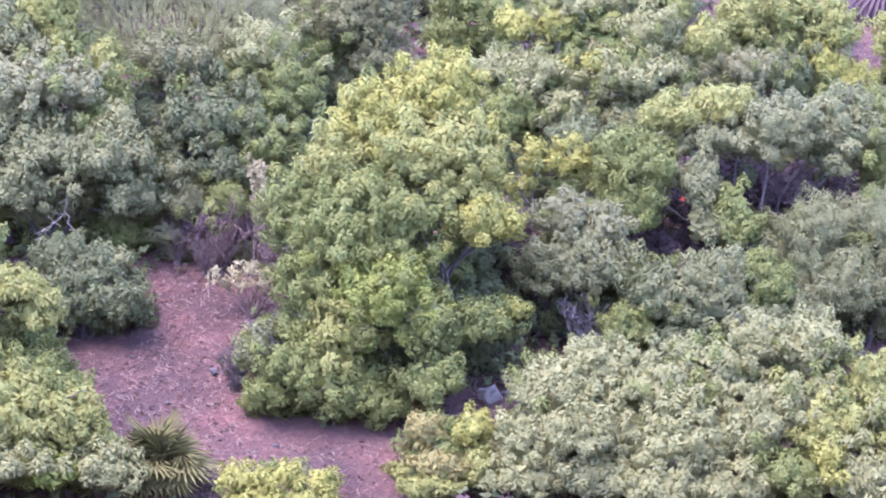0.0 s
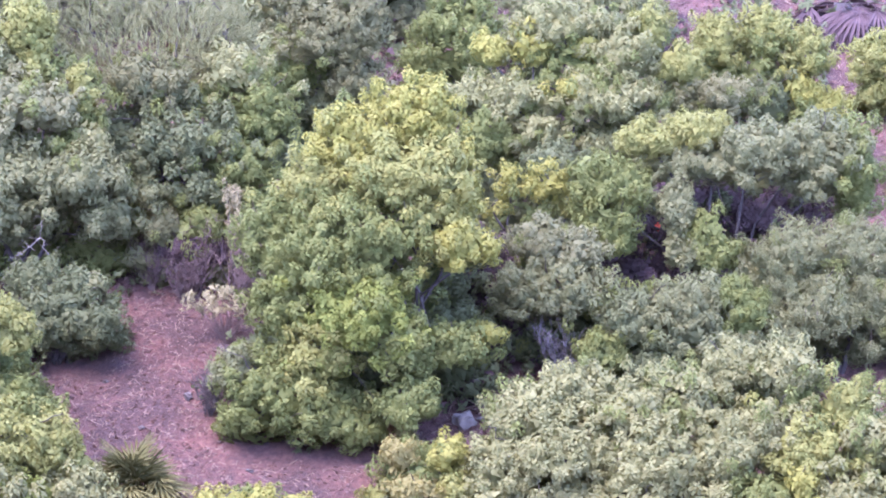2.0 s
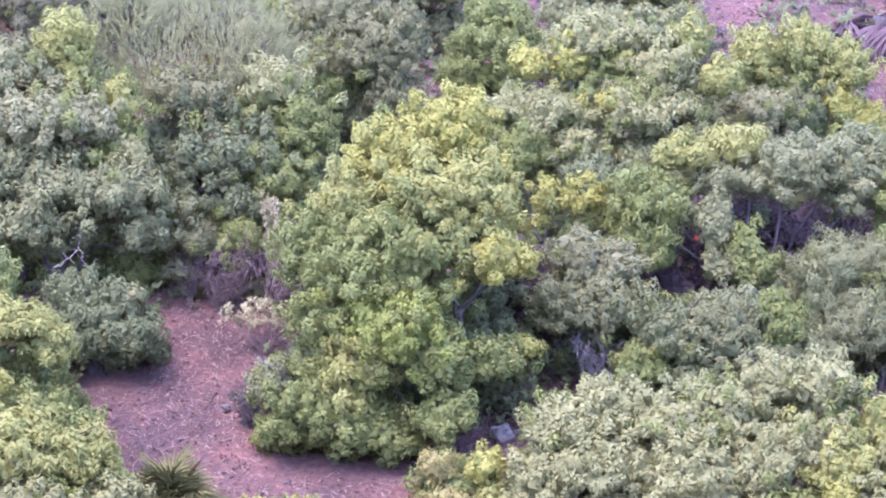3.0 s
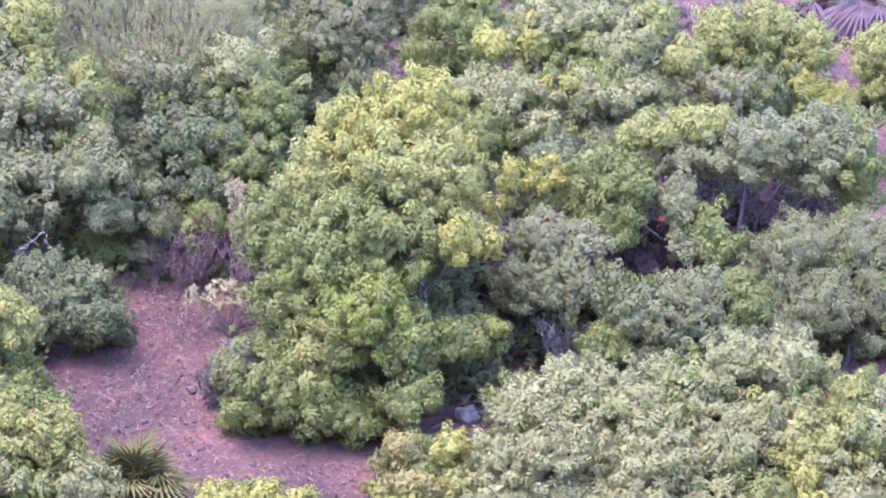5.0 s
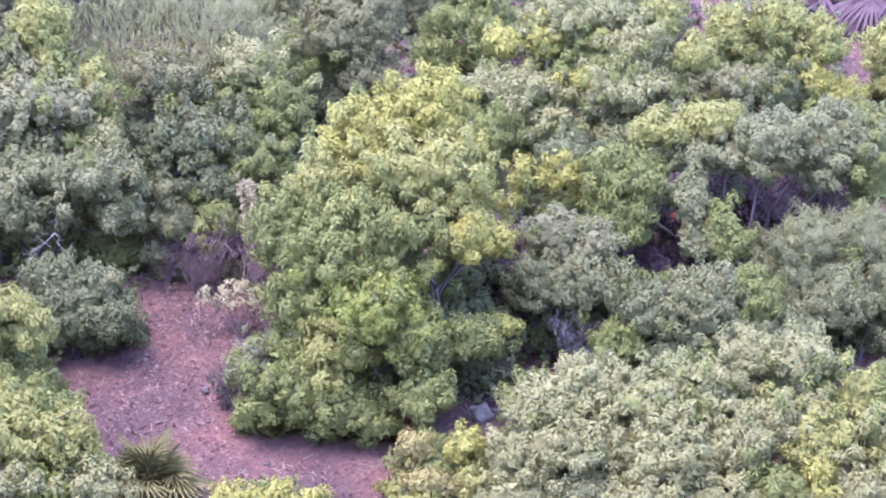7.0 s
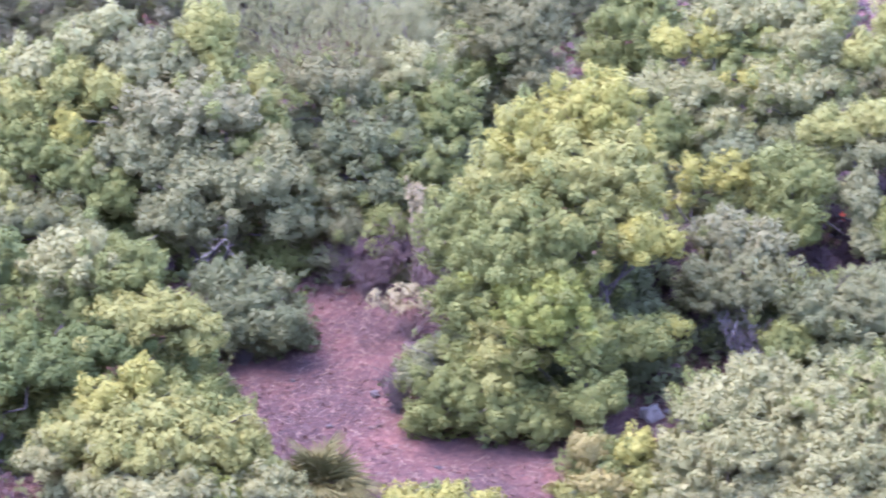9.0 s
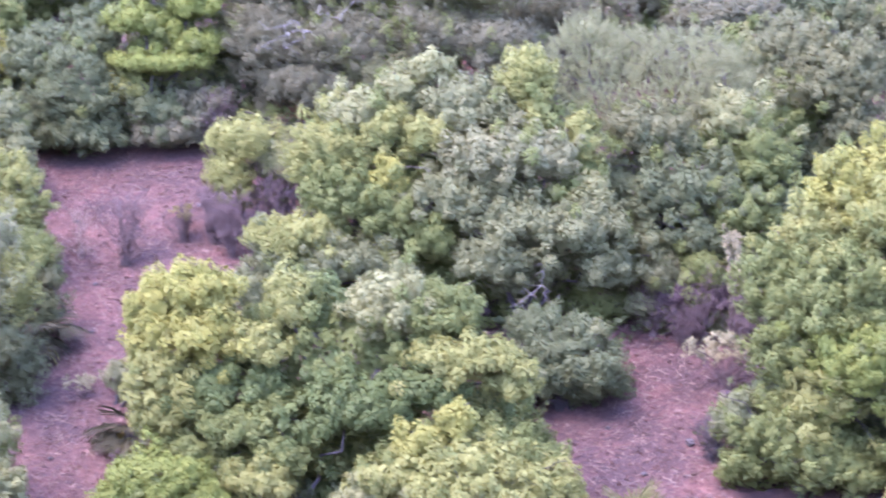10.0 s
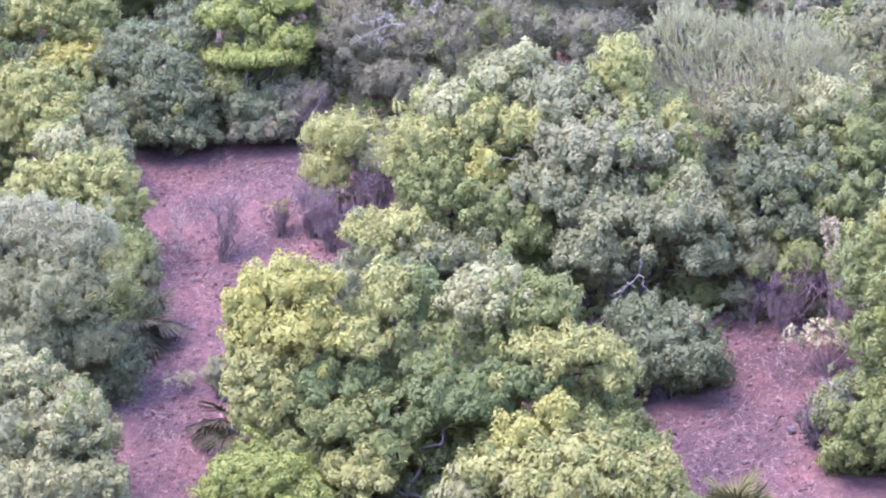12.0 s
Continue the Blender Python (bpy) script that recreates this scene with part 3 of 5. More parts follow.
shrub("evergreen_shrub", "dark olive-green evergreen shrub far up the slope", "broad", -2.31, 59.71, 13, [
    (-0.02, 0.00, 2.47, 0.97, 0.84, 0.71, "olive"),
    (-0.82, -0.10, 1.86, 0.51, 0.57, 0.64, "green"),
    (0.40, -0.20, 1.69, 0.61, 0.57, 0.53, "olive"),
    (0.63, 0.10, 2.67, 0.44, 0.55, 0.67, "olive"),
    (-0.45, 0.40, 3.12, 0.88, 0.66, 0.43, "olive"),
    (-0.02, 0.10, 1.22, 0.77, 0.61, 0.43, "dark"),
], [
    (-0.13, 0.52, 2.03, 0.87, 0.87, 1.05, "green"),
    (-0.65, 0.35, 0.67, 0.64, 0.57, 0.83, "dark"),
    (0.39, 0.35, 0.67, 0.64, 0.57, 0.83, "dark"),
])
shrub("evergreen_shrub", "green evergreen shrub beside a dark gap", "broad", -0.14, 61.88, 14, [
    (0.08, 0.00, 1.65, 0.82, 0.75, 0.68, "green"),
    (-0.44, -0.20, 1.09, 0.51, 0.48, 0.45, "green"),
    (0.25, -0.20, 1.05, 0.57, 0.48, 0.39, "green"),
    (0.12, 0.20, 2.20, 0.68, 0.57, 0.45, "green"),
], [
    (-0.03, 0.40, 1.53, 0.66, 0.66, 0.77, "green"),
    (-0.03, 0.35, 0.46, 0.98, 0.87, 0.57, "green"),
])
shrub("tree_heath", "feathery grey-green tree heath above dark leafy lower growth", "heath", -5.02, 58.04, 15, [
    (-1.09, 0.10, 3.07, 0.92, 0.86, 0.81, "heathy"),
    (0.39, 0.10, 3.20, 1.02, 0.94, 0.86, "heathy"),
    (-0.15, 0.40, 3.58, 1.10, 0.85, 0.60, "heathy"),
    (0.97, 0.20, 3.10, 0.59, 0.70, 0.81, "heathy"),
    (-0.28, -0.10, 2.72, 1.29, 0.97, 0.63, "heathy"),
    (-1.40, 0.10, 3.84, 0.72, 0.65, 0.64, "heathy"),
    (-1.91, 0.00, 3.40, 0.41, 0.45, 0.58, "heathy"),
    # silver leaves paint the lit top on the right
    (0.34, 0.30, 3.76, 0.61, 0.55, 0.39, "silver"),
], [
    (-0.22, 0.72, 3.04, 1.29, 1.20, 0.80, "heathy"),
])
shrub("evergreen_shrub", "dark green evergreen shrub with grey-green leaf clusters", "broad", -4.53, 56.91, 16, [
    # pale tone stands for light falling on this top
    (0.75, 0.30, 3.08, 0.66, 0.59, 0.53, "pale"),
    (1.15, 0.20, 2.36, 0.63, 0.68, 0.72, "green"),
    (-0.73, 0.00, 2.90, 0.79, 0.65, 0.50, "olive"),
    (-0.18, -0.20, 1.97, 1.27, 1.01, 0.73, "dark"),
    (0.80, -0.30, 1.61, 0.83, 0.72, 0.61, "green"),
    (-1.17, 0.00, 1.86, 0.63, 0.69, 0.74, "dark"),
    (-0.25, -0.50, 1.28, 0.95, 0.79, 0.63, "dark"),
    (0.05, -0.60, 0.62, 0.63, 0.53, 0.42, "green"),
    (1.35, 0.10, 1.64, 0.53, 0.53, 0.53, "dark"),
], [
    (0.04, 0.72, 1.76, 1.33, 1.20, 1.32, "green"),
    (-0.75, 0.35, 0.60, 0.98, 0.87, 0.74, "green"),
    (0.83, 0.35, 0.60, 0.98, 0.87, 0.74, "green"),
], head=1.2, gaps=[(-0.33, -0.70, 1.42, 0.32, 0.80, 0.17), (-1.00, -0.70, 2.33, 0.23, 0.80, 0.21)])
shrub("evergreen_shrub", "large domed evergreen shrub with pale and yellow-green flank", "broad", -9.49, 55.70, 17, [
    (0.56, 0.60, 4.49, 0.38, 0.35, 0.31, "pale"),
    (-0.03, 0.40, 4.14, 0.46, 0.41, 0.35, "pale"),
    (-0.67, 0.20, 3.79, 0.76, 0.60, 0.43, "pale"),
    (-1.05, 0.00, 3.21, 0.80, 0.70, 0.60, "lime"),
    (-0.18, 0.10, 3.51, 0.63, 0.57, 0.50, "lime"),
    (-1.49, 0.00, 3.02, 0.40, 0.46, 0.53, "lime"),
    (-0.75, -0.20, 2.46, 0.84, 0.72, 0.60, "green"),
    (0.61, 0.00, 3.42, 0.61, 0.51, 0.41, "lime"),
    (-0.04, -0.40, 2.81, 0.29, 0.33, 0.36, "yellow"),
    (0.03, -0.30, 2.13, 0.63, 0.63, 0.63, "green"),
    (0.68, -0.50, 1.78, 0.52, 0.57, 0.61, "green"),
    (-0.47, 0.20, 1.55, 0.63, 0.52, 0.41, "brown"),
], [
    (-0.34, 0.67, 2.78, 1.12, 1.12, 1.40, "green"),
    (-1.00, 0.35, 0.94, 0.83, 0.74, 1.16, "green"),
    (0.33, 0.35, 0.94, 0.83, 0.74, 1.16, "green"),
], head=1.2)
shrub("evergreen_shrub", "large grey-green domed evergreen shrub with a few lime shoots", "broad", -7.44, 55.69, 18, [
    (-0.81, 0.40, 3.83, 0.84, 0.70, 0.56, "grey"),
    (0.14, 0.50, 4.29, 0.56, 0.54, 0.52, "lime"),
    (0.34, 0.30, 3.74, 0.31, 0.35, 0.40, "lime"),
    (-0.26, -0.20, 3.12, 1.02, 0.81, 0.59, "silver"),
    (0.60, -0.10, 3.03, 0.61, 0.55, 0.50, "silver"),
    (1.12, 0.30, 3.24, 0.35, 0.46, 0.58, "lime"),
    (-0.93, -0.40, 2.43, 0.92, 0.72, 0.51, "grey"),
    (0.03, -0.50, 2.06, 0.94, 0.76, 0.56, "grey"),
    (1.25, 0.00, 2.46, 0.42, 0.42, 0.42, "pale"),
    (1.09, -0.60, 1.93, 0.92, 0.75, 0.58, "grey"),
    (1.64, -0.40, 1.35, 0.63, 0.62, 0.60, "grey"),
    (-0.24, -0.80, 1.44, 0.75, 0.63, 0.49, "grey"),
    (0.30, -0.25, 1.15, 0.63, 0.61, 0.52, "grey"),
    (-0.05, 0.90, 2.19, 1.46, 1.10, 1.26, "grey"),
], [
    (0.21, 0.72, 2.48, 1.48, 1.20, 1.66, "green"),
    (-0.97, 0.35, 0.80, 0.73, 0.65, 0.99, "green"),
    (0.21, 0.35, 0.80, 0.73, 0.65, 0.99, "green"),
    (1.39, 0.35, 0.80, 0.73, 0.65, 0.99, "green"),
], head=1.2, gaps=[(0.45, -0.80, 0.76, 0.29, 0.80, 0.24), (1.09, -0.80, 1.13, 0.22, 0.80, 0.15)])
shrub("evergreen_shrub", "compact dark blue-green rounded shrub at the clearing's edge", "broad", -6.30, 53.53, 19, [
    (-0.07, 0.00, 0.90, 0.86, 0.73, 0.60, "dark"),
    (-0.58, 0.20, 1.24, 0.45, 0.43, 0.44, "dark"),
    (0.36, 0.20, 1.10, 0.34, 0.34, 0.30, "grey"),
    (-0.75, -0.10, 0.55, 0.45, 0.42, 0.50, "dark"),
    (0.37, -0.30, 0.64, 0.55, 0.50, 0.45, "dark"),
    (-0.28, -0.30, 0.50, 0.60, 0.50, 0.40, "dark"),
], [
    (-0.01, 0.41, 0.78, 0.68, 0.68, 0.58, "green"),
    (-0.01, 0.35, 0.25, 1.00, 0.89, 0.31, "dark"),
], head=1.2)
shrub("strawberry_tree", "wide evergreen tree with a yellow crest and green flanks", "broad", -10.03, 50.75, 20, [
    (-1.89, 0.20, 3.24, 0.70, 0.58, 0.46, "yellow"),
    (-2.52, 0.10, 3.04, 0.39, 0.39, 0.39, "yellow"),
    (-2.90, 0.10, 2.86, 0.21, 0.30, 0.33, "yellow"),
    (-1.65, -0.10, 2.55, 0.78, 0.64, 0.50, "yellow"),
    (-2.19, 0.60, 3.09, 0.78, 0.64, 0.50, "yellow"),
    (-2.57, 0.10, 2.51, 0.47, 0.53, 0.59, "yellow"),
    (-2.36, -0.10, 2.00, 0.70, 0.63, 0.56, "lime"),
    (-0.76, -0.20, 2.49, 0.56, 0.48, 0.38, "lime"),
    (-2.41, -0.20, 1.43, 0.58, 0.58, 0.58, "lime"),
    (-0.41, 0.10, 3.13, 0.41, 0.47, 0.54, "lime"),
    # deep masses: the crown's shaded middle put into leaf colour
    (-1.53, -0.20, 1.75, 0.78, 0.68, 0.58, "deep"),
    (-0.80, -0.20, 1.75, 0.58, 0.56, 0.54, "deep"),
    (0.14, 0.50, 2.83, 0.51, 0.52, 0.54, "deep"),
    (0.32, 0.20, 2.03, 0.78, 0.69, 0.60, "deep"),
    (1.25, 0.20, 3.03, 0.74, 0.69, 0.64, "pale"),
    (2.07, 0.20, 2.89, 0.68, 0.63, 0.58, "green"),
    (2.49, -0.40, 2.34, 0.95, 0.68, 0.39, "lime"),
    (3.19, -0.40, 1.98, 0.49, 0.42, 0.35, "lime"),
    (1.87, -0.50, 1.91, 0.76, 0.59, 0.42, "deep"),
], [
    (0.28, 0.72, 2.12, 2.44, 1.20, 1.09, "green"),
    (-1.91, 0.35, 0.76, 0.90, 0.80, 0.95, "lime"),
    (-0.45, 0.35, 0.76, 0.90, 0.80, 0.95, "lime"),
    (1.01, 0.35, 0.76, 0.90, 0.80, 0.95, "lime"),
    (2.47, 0.35, 0.76, 0.90, 0.80, 0.95, "lime"),
], head=1.2, gaps=[(0.98, -0.80, 2.42, 0.25, 0.80, 0.20), (-0.33, -0.80, 1.95, 0.22, 0.80, 0.17), (1.66, -0.80, 1.63, 0.29, 0.80, 0.18)])
shrub("evergreen_shrub", "green evergreen shrub under the crown of a wide tree", "broad", -9.66, 50.22, 21, [
    # deep tone again paints shade, under the wide tree
    (0.54, -0.10, 1.81, 0.92, 0.74, 0.55, "deep"),
    (-0.35, 0.00, 1.42, 0.83, 0.69, 0.55, "deep"),
    (-1.46, -0.10, 1.44, 0.75, 0.60, 0.43, "green"),
    (-0.66, -0.30, 1.08, 0.56, 0.50, 0.44, "green"),
    (-1.07, -0.40, 0.65, 0.67, 0.56, 0.44, "lime"),
    (-2.23, 0.00, 0.90, 0.58, 0.48, 0.38, "green"),
    (-0.15, 0.40, 0.26, 0.87, 0.67, 0.47, "deep"),
], [
    (-0.67, 0.72, 0.98, 1.54, 1.20, 1.01, "green"),
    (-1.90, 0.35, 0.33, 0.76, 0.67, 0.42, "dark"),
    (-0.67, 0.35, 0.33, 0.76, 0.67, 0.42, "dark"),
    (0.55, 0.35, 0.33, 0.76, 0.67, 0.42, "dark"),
], head=1.2, gaps=[(0.30, -0.60, 1.16, 0.50, 0.80, 0.33), (-1.14, -0.60, 1.88, 0.22, 0.80, 0.15), (-0.39, -0.60, 1.70, 0.18, 0.80, 0.15)])
shrub("evergreen_shrub", "low green evergreen shrub at the clearing's edge", "broad", -7.05, 51.57, 22, [
    (-0.24, 0.00, 0.93, 0.66, 0.57, 0.46, "deep"),
    (0.21, -0.10, 0.49, 0.51, 0.44, 0.37, "green"),
    (-0.55, 0.10, 0.30, 0.59, 0.49, 0.39, "deep"),
], [
    (-0.21, 0.40, 0.60, 0.67, 0.67, 0.58, "green"),
    (-0.21, 0.35, 0.23, 0.99, 0.88, 0.28, "dark"),
])
shrub("evergreen_shrub", "lime-green evergreen shrub tucked between larger ones", "broad", -10.88, 55.16, 23, [
    (-0.21, 0.00, 1.92, 0.94, 0.69, 0.42, "lime"),
    (-0.61, -0.10, 1.45, 0.46, 0.44, 0.42, "grey"),
    (-0.95, -0.20, 1.03, 0.48, 0.47, 0.46, "grey"),
    (1.29, 0.00, 1.57, 0.31, 0.40, 0.48, "lime"),
    (0.59, -0.20, 1.52, 0.88, 0.66, 0.43, "grey"),
    (1.45, -0.20, 1.22, 0.52, 0.47, 0.42, "pale"),
], [
    (0.27, 0.72, 1.37, 1.23, 1.20, 0.67, "green"),
    (-0.46, 0.35, 0.45, 0.91, 0.81, 0.56, "grey"),
    (1.00, 0.35, 0.45, 0.91, 0.81, 0.56, "grey"),
])
shrub("evergreen_shrub", "pale yellow-green domed shrub low on the slope", "broad", -7.44, 49.00, 24, [
    (-0.05, 0.00, 2.29, 0.36, 0.32, 0.28, "yellow"),
    (-0.54, 0.00, 1.93, 0.51, 0.41, 0.31, "yellow"),
    (0.16, -0.10, 1.72, 0.97, 0.69, 0.39, "lime"),
    (-0.79, -0.20, 1.39, 0.86, 0.66, 0.44, "lime"),
    (0.11, -0.50, 1.30, 1.12, 0.81, 0.47, "lime"),
    (1.02, -0.20, 1.34, 0.86, 0.66, 0.44, "lime"),
    (-1.42, -0.20, 1.05, 0.56, 0.46, 0.35, "pale"),
    (1.60, -0.10, 0.96, 0.56, 0.46, 0.35, "lime"),
    (0.13, -0.70, 0.78, 1.22, 0.84, 0.44, "pale"),
    (1.89, -0.55, 0.61, 0.54, 0.45, 0.37, "pale"),
    (1.12, -0.75, 0.60, 0.45, 0.40, 0.28, "bright"),
], [
    (0.09, 0.72, 1.35, 1.49, 1.20, 0.86, "green"),
    (-1.09, 0.35, 0.44, 0.74, 0.65, 0.55, "pale"),
    (0.09, 0.35, 0.44, 0.74, 0.65, 0.55, "pale"),
    (1.28, 0.35, 0.44, 0.74, 0.65, 0.55, "pale"),
], head=1.2)
shrub("evergreen_shrub", "small bright green rounded shrub beside the clearing", "broad", -12.31, 49.57, 25, [
    (0.05, 0.00, 0.96, 0.91, 0.71, 0.49, "bright"),
    (-0.51, -0.20, 0.69, 0.53, 0.46, 0.38, "bright"),
    (0.76, -0.20, 0.70, 0.53, 0.46, 0.38, "bright"),
    (0.12, -0.40, 0.48, 1.06, 0.72, 0.36, "bright"),
], [
    (0.13, 0.50, 0.73, 0.84, 0.84, 0.52, "green"),
    (-0.37, 0.35, 0.23, 0.62, 0.55, 0.28, "lime"),
    (0.63, 0.35, 0.23, 0.62, 0.55, 0.28, "lime"),
])
shrub("olive_tree", "silvery grey-green bushy tree above the bare path", "fine", -16.62, 53.04, 26, [
    (-0.24, 0.00, 3.11, 0.88, 0.75, 0.62, "silver"),
    (0.53, 0.00, 2.86, 0.81, 0.77, 0.72, "silver"),
    (0.35, -0.40, 2.13, 1.09, 0.93, 0.77, "grey"),
    (0.84, -0.40, 1.31, 0.57, 0.60, 0.62, "grey"),
    (-0.16, -0.50, 1.29, 0.88, 0.80, 0.72, "grey"),
    (-0.55, 0.00, 2.14, 0.73, 0.78, 0.83, "grey"),
    (1.22, -0.20, 2.18, 0.41, 0.52, 0.63, "lime"),
], [
    (0.18, 0.63, 1.99, 1.05, 1.05, 1.22, "green"),
    (-0.45, 0.35, 0.67, 0.78, 0.69, 0.82, "grey"),
    (0.81, 0.35, 0.67, 0.78, 0.69, 0.82, "grey"),
])
shrub("evergreen_shrub", "light green evergreen shrub behind a silvery one", "broad", -16.99, 56.84, 27, [
    (-0.03, 0.00, 2.00, 0.94, 0.76, 0.56, "lime"),
    (0.43, -0.10, 1.46, 0.64, 0.66, 0.68, "lime"),
    (-0.45, 0.20, 2.64, 0.53, 0.43, 0.32, "pale"),
    (-0.91, 0.10, 1.74, 0.66, 0.60, 0.55, "lime"),
    (0.57, 0.00, 0.72, 0.44, 0.49, 0.55, "lime"),
], [
    (-0.25, 0.57, 1.45, 0.95, 0.95, 1.09, "green"),
    (-0.82, 0.35, 0.53, 0.70, 0.62, 0.66, "lime"),
    (0.32, 0.35, 0.53, 0.70, 0.62, 0.66, "lime"),
])
shrub("evergreen_shrub", "pale yellow-green evergreen shrub with a dark hollow beneath", "broad", -18.90, 59.66, 28, [
    (0.00, 0.10, 2.13, 0.86, 0.73, 0.59, "lime"),
    (0.55, -0.20, 1.58, 0.69, 0.65, 0.60, "lime"),
    (-0.41, -0.10, 1.58, 0.69, 0.66, 0.63, "lime"),
    (1.42, 0.00, 1.65, 0.42, 0.48, 0.56, "grey"),
    (-0.93, 0.20, 1.80, 0.69, 0.69, 0.69, "lime"),
    (1.72, -0.20, 1.15, 0.35, 0.40, 0.46, "grey"),
], [
    (0.22, 0.72, 1.59, 1.33, 1.20, 0.77, "green"),
    (-0.57, 0.35, 0.51, 0.98, 0.87, 0.63, "pale"),
    (1.01, 0.35, 0.51, 0.98, 0.87, 0.63, "pale"),
])
shrub("evergreen_shrub", "pale grey-green evergreen shrub beside the bare path", "broad", -15.84, 49.21, 29, [
    (-0.26, 0.20, 2.57, 0.73, 0.62, 0.50, "pale"),
    (0.49, 0.00, 1.80, 0.83, 0.76, 0.70, "pale"),
    (-0.26, 0.00, 1.66, 0.78, 0.78, 0.78, "grey"),
    (0.13, -0.50, 1.06, 1.17, 0.86, 0.53, "pale"),
    (1.10, -0.40, 1.04, 0.54, 0.49, 0.44, "pale"),
], [
    (0.30, 0.58, 1.68, 0.96, 0.96, 0.97, "green"),
    (-0.28, 0.35, 0.50, 0.71, 0.63, 0.62, "pale"),
    (0.88, 0.35, 0.50, 0.71, 0.63, 0.62, "pale"),
])
shrub("evergreen_shrub", "dark blue-green evergreen shrub at the head of the clearing", "broad", -16.81, 61.90, 30, [
    (0.18, 0.00, 1.26, 1.04, 1.03, 1.01, "dark"),
    (-0.56, 0.20, 1.90, 0.82, 0.74, 0.66, "dark"),
    (0.35, 0.40, 2.08, 0.71, 0.71, 0.71, "dark"),
    (-0.60, -0.10, 0.85, 0.47, 0.53, 0.59, "dark"),
    (0.27, -0.30, 0.49, 0.94, 0.71, 0.46, "dark"),
], [
    (-0.08, 0.56, 1.29, 0.94, 0.94, 1.08, "green"),
    (-0.64, 0.35, 0.41, 0.69, 0.62, 0.51, "dark"),
    (0.48, 0.35, 0.41, 0.69, 0.62, 0.51, "dark"),
])
shrub("evergreen_shrub", "green evergreen shrub with a dull yellow lower edge", "broad", -19.55, 63.20, 31, [
    (-0.36, 0.10, 2.01, 1.07, 0.89, 0.69, "lime"),
    (0.74, -0.30, 1.21, 0.97, 0.70, 0.42, "yellow"),
    (-0.23, -0.10, 1.31, 0.85, 0.67, 0.48, "dark"),
    (0.76, 0.20, 1.98, 0.80, 0.74, 0.68, "green"),
    (-0.67, 0.50, 2.75, 1.21, 0.85, 0.46, "lime"),
    (0.94, 0.50, 2.61, 0.97, 0.73, 0.47, "green"),
], [
    (0.02, 0.72, 1.88, 1.37, 1.20, 0.92, "green"),
    (-0.80, 0.35, 0.61, 1.01, 0.90, 0.76, "dark"),
    (0.83, 0.35, 0.61, 1.01, 0.90, 0.76, "dark"),
])
shrub("strawberry_tree", "bright yellow-green tree with a shaded trunk", "broad", -14.84, 62.08, 32, [
    (-0.55, -0.00, 2.47, 0.78, 0.70, 0.40, "bright"),
    (0.48, 0.00, 2.78, 0.55, 0.60, 0.42, "bright"),
    (0.52, -0.10, 2.05, 0.52, 0.55, 0.30, "bright"),
    (-0.17, -0.35, 1.72, 0.95, 0.70, 0.30, "bright"),
    (-0.72, -0.20, 1.19, 0.61, 0.50, 0.39, "lime"),
    (0.00, 0.20, 3.13, 0.82, 0.65, 0.46, "bright"),
    # dark masses from here down paint the shade under the crown
    (-0.13, 0.90, 1.46, 1.06, 1.00, 0.94, "dark"),
    (0.08, 0.30, 0.72, 0.70, 0.65, 0.58, "dark"),
    (0.02, -0.45, 0.36, 0.72, 0.40, 0.36, "dull"),
    (-0.22, -0.30, 0.82, 0.70, 0.59, 0.46, "dark"),
    (0.58, -0.20, 0.74, 0.59, 0.59, 0.59, "dull"),
    (-0.65, 0.50, 0.48, 0.59, 0.50, 0.42, "dark"),
], [
    (-0.10, 0.56, 1.68, 0.93, 0.93, 1.38, "green"),
], head=1.2)
shrub("evergreen_shrub", "dull grey evergreen shrub with dead grey twigs", "fine", -11.36, 62.34, 33, [
    (-1.60, 0.20, 1.95, 1.02, 1.00, 0.98, "dull"),
    (-0.14, 0.00, 1.96, 1.14, 0.97, 0.78, "dull"),
    (1.46, 0.20, 2.12, 1.02, 0.90, 0.76, "dull"),
    (2.64, 0.20, 1.88, 0.91, 0.78, 0.65, "dull"),
    (-1.01, -0.20, 1.19, 0.93, 0.76, 0.57, "dull"),
    (0.74, -0.20, 1.43, 1.05, 0.76, 0.45, "olive"),
    (-0.64, 0.60, 2.97, 1.63, 1.10, 0.55, "dull"),
    (1.97, 0.60, 2.92, 1.63, 1.10, 0.55, "olive"),
], [
    (0.49, 0.72, 1.92, 2.24, 1.20, 1.11, "green"),
    (-1.52, 0.35, 0.64, 0.83, 0.74, 0.79, "dull"),
    (-0.18, 0.35, 0.64, 0.83, 0.74, 0.79, "dull"),
    (1.16, 0.35, 0.64, 0.83, 0.74, 0.79, "dull"),
    (2.50, 0.35, 0.64, 0.83, 0.74, 0.79, "dull"),
])
shrub("evergreen_shrub", "dark shaded evergreen shrub behind the yellow-green tree", "broad", -13.80, 62.95, 34, [
    (0.04, 0.20, 1.68, 0.59, 0.83, 1.07, "dark"),
    (-0.19, -0.00, 0.72, 0.59, 0.59, 0.59, "dark"),
    (0.16, 0.40, 2.75, 0.83, 0.77, 0.71, "dark"),
], [
    (0.10, 0.38, 1.66, 0.64, 0.64, 1.30, "green"),
    (0.10, 0.35, 0.53, 0.94, 0.84, 0.66, "dark"),
])
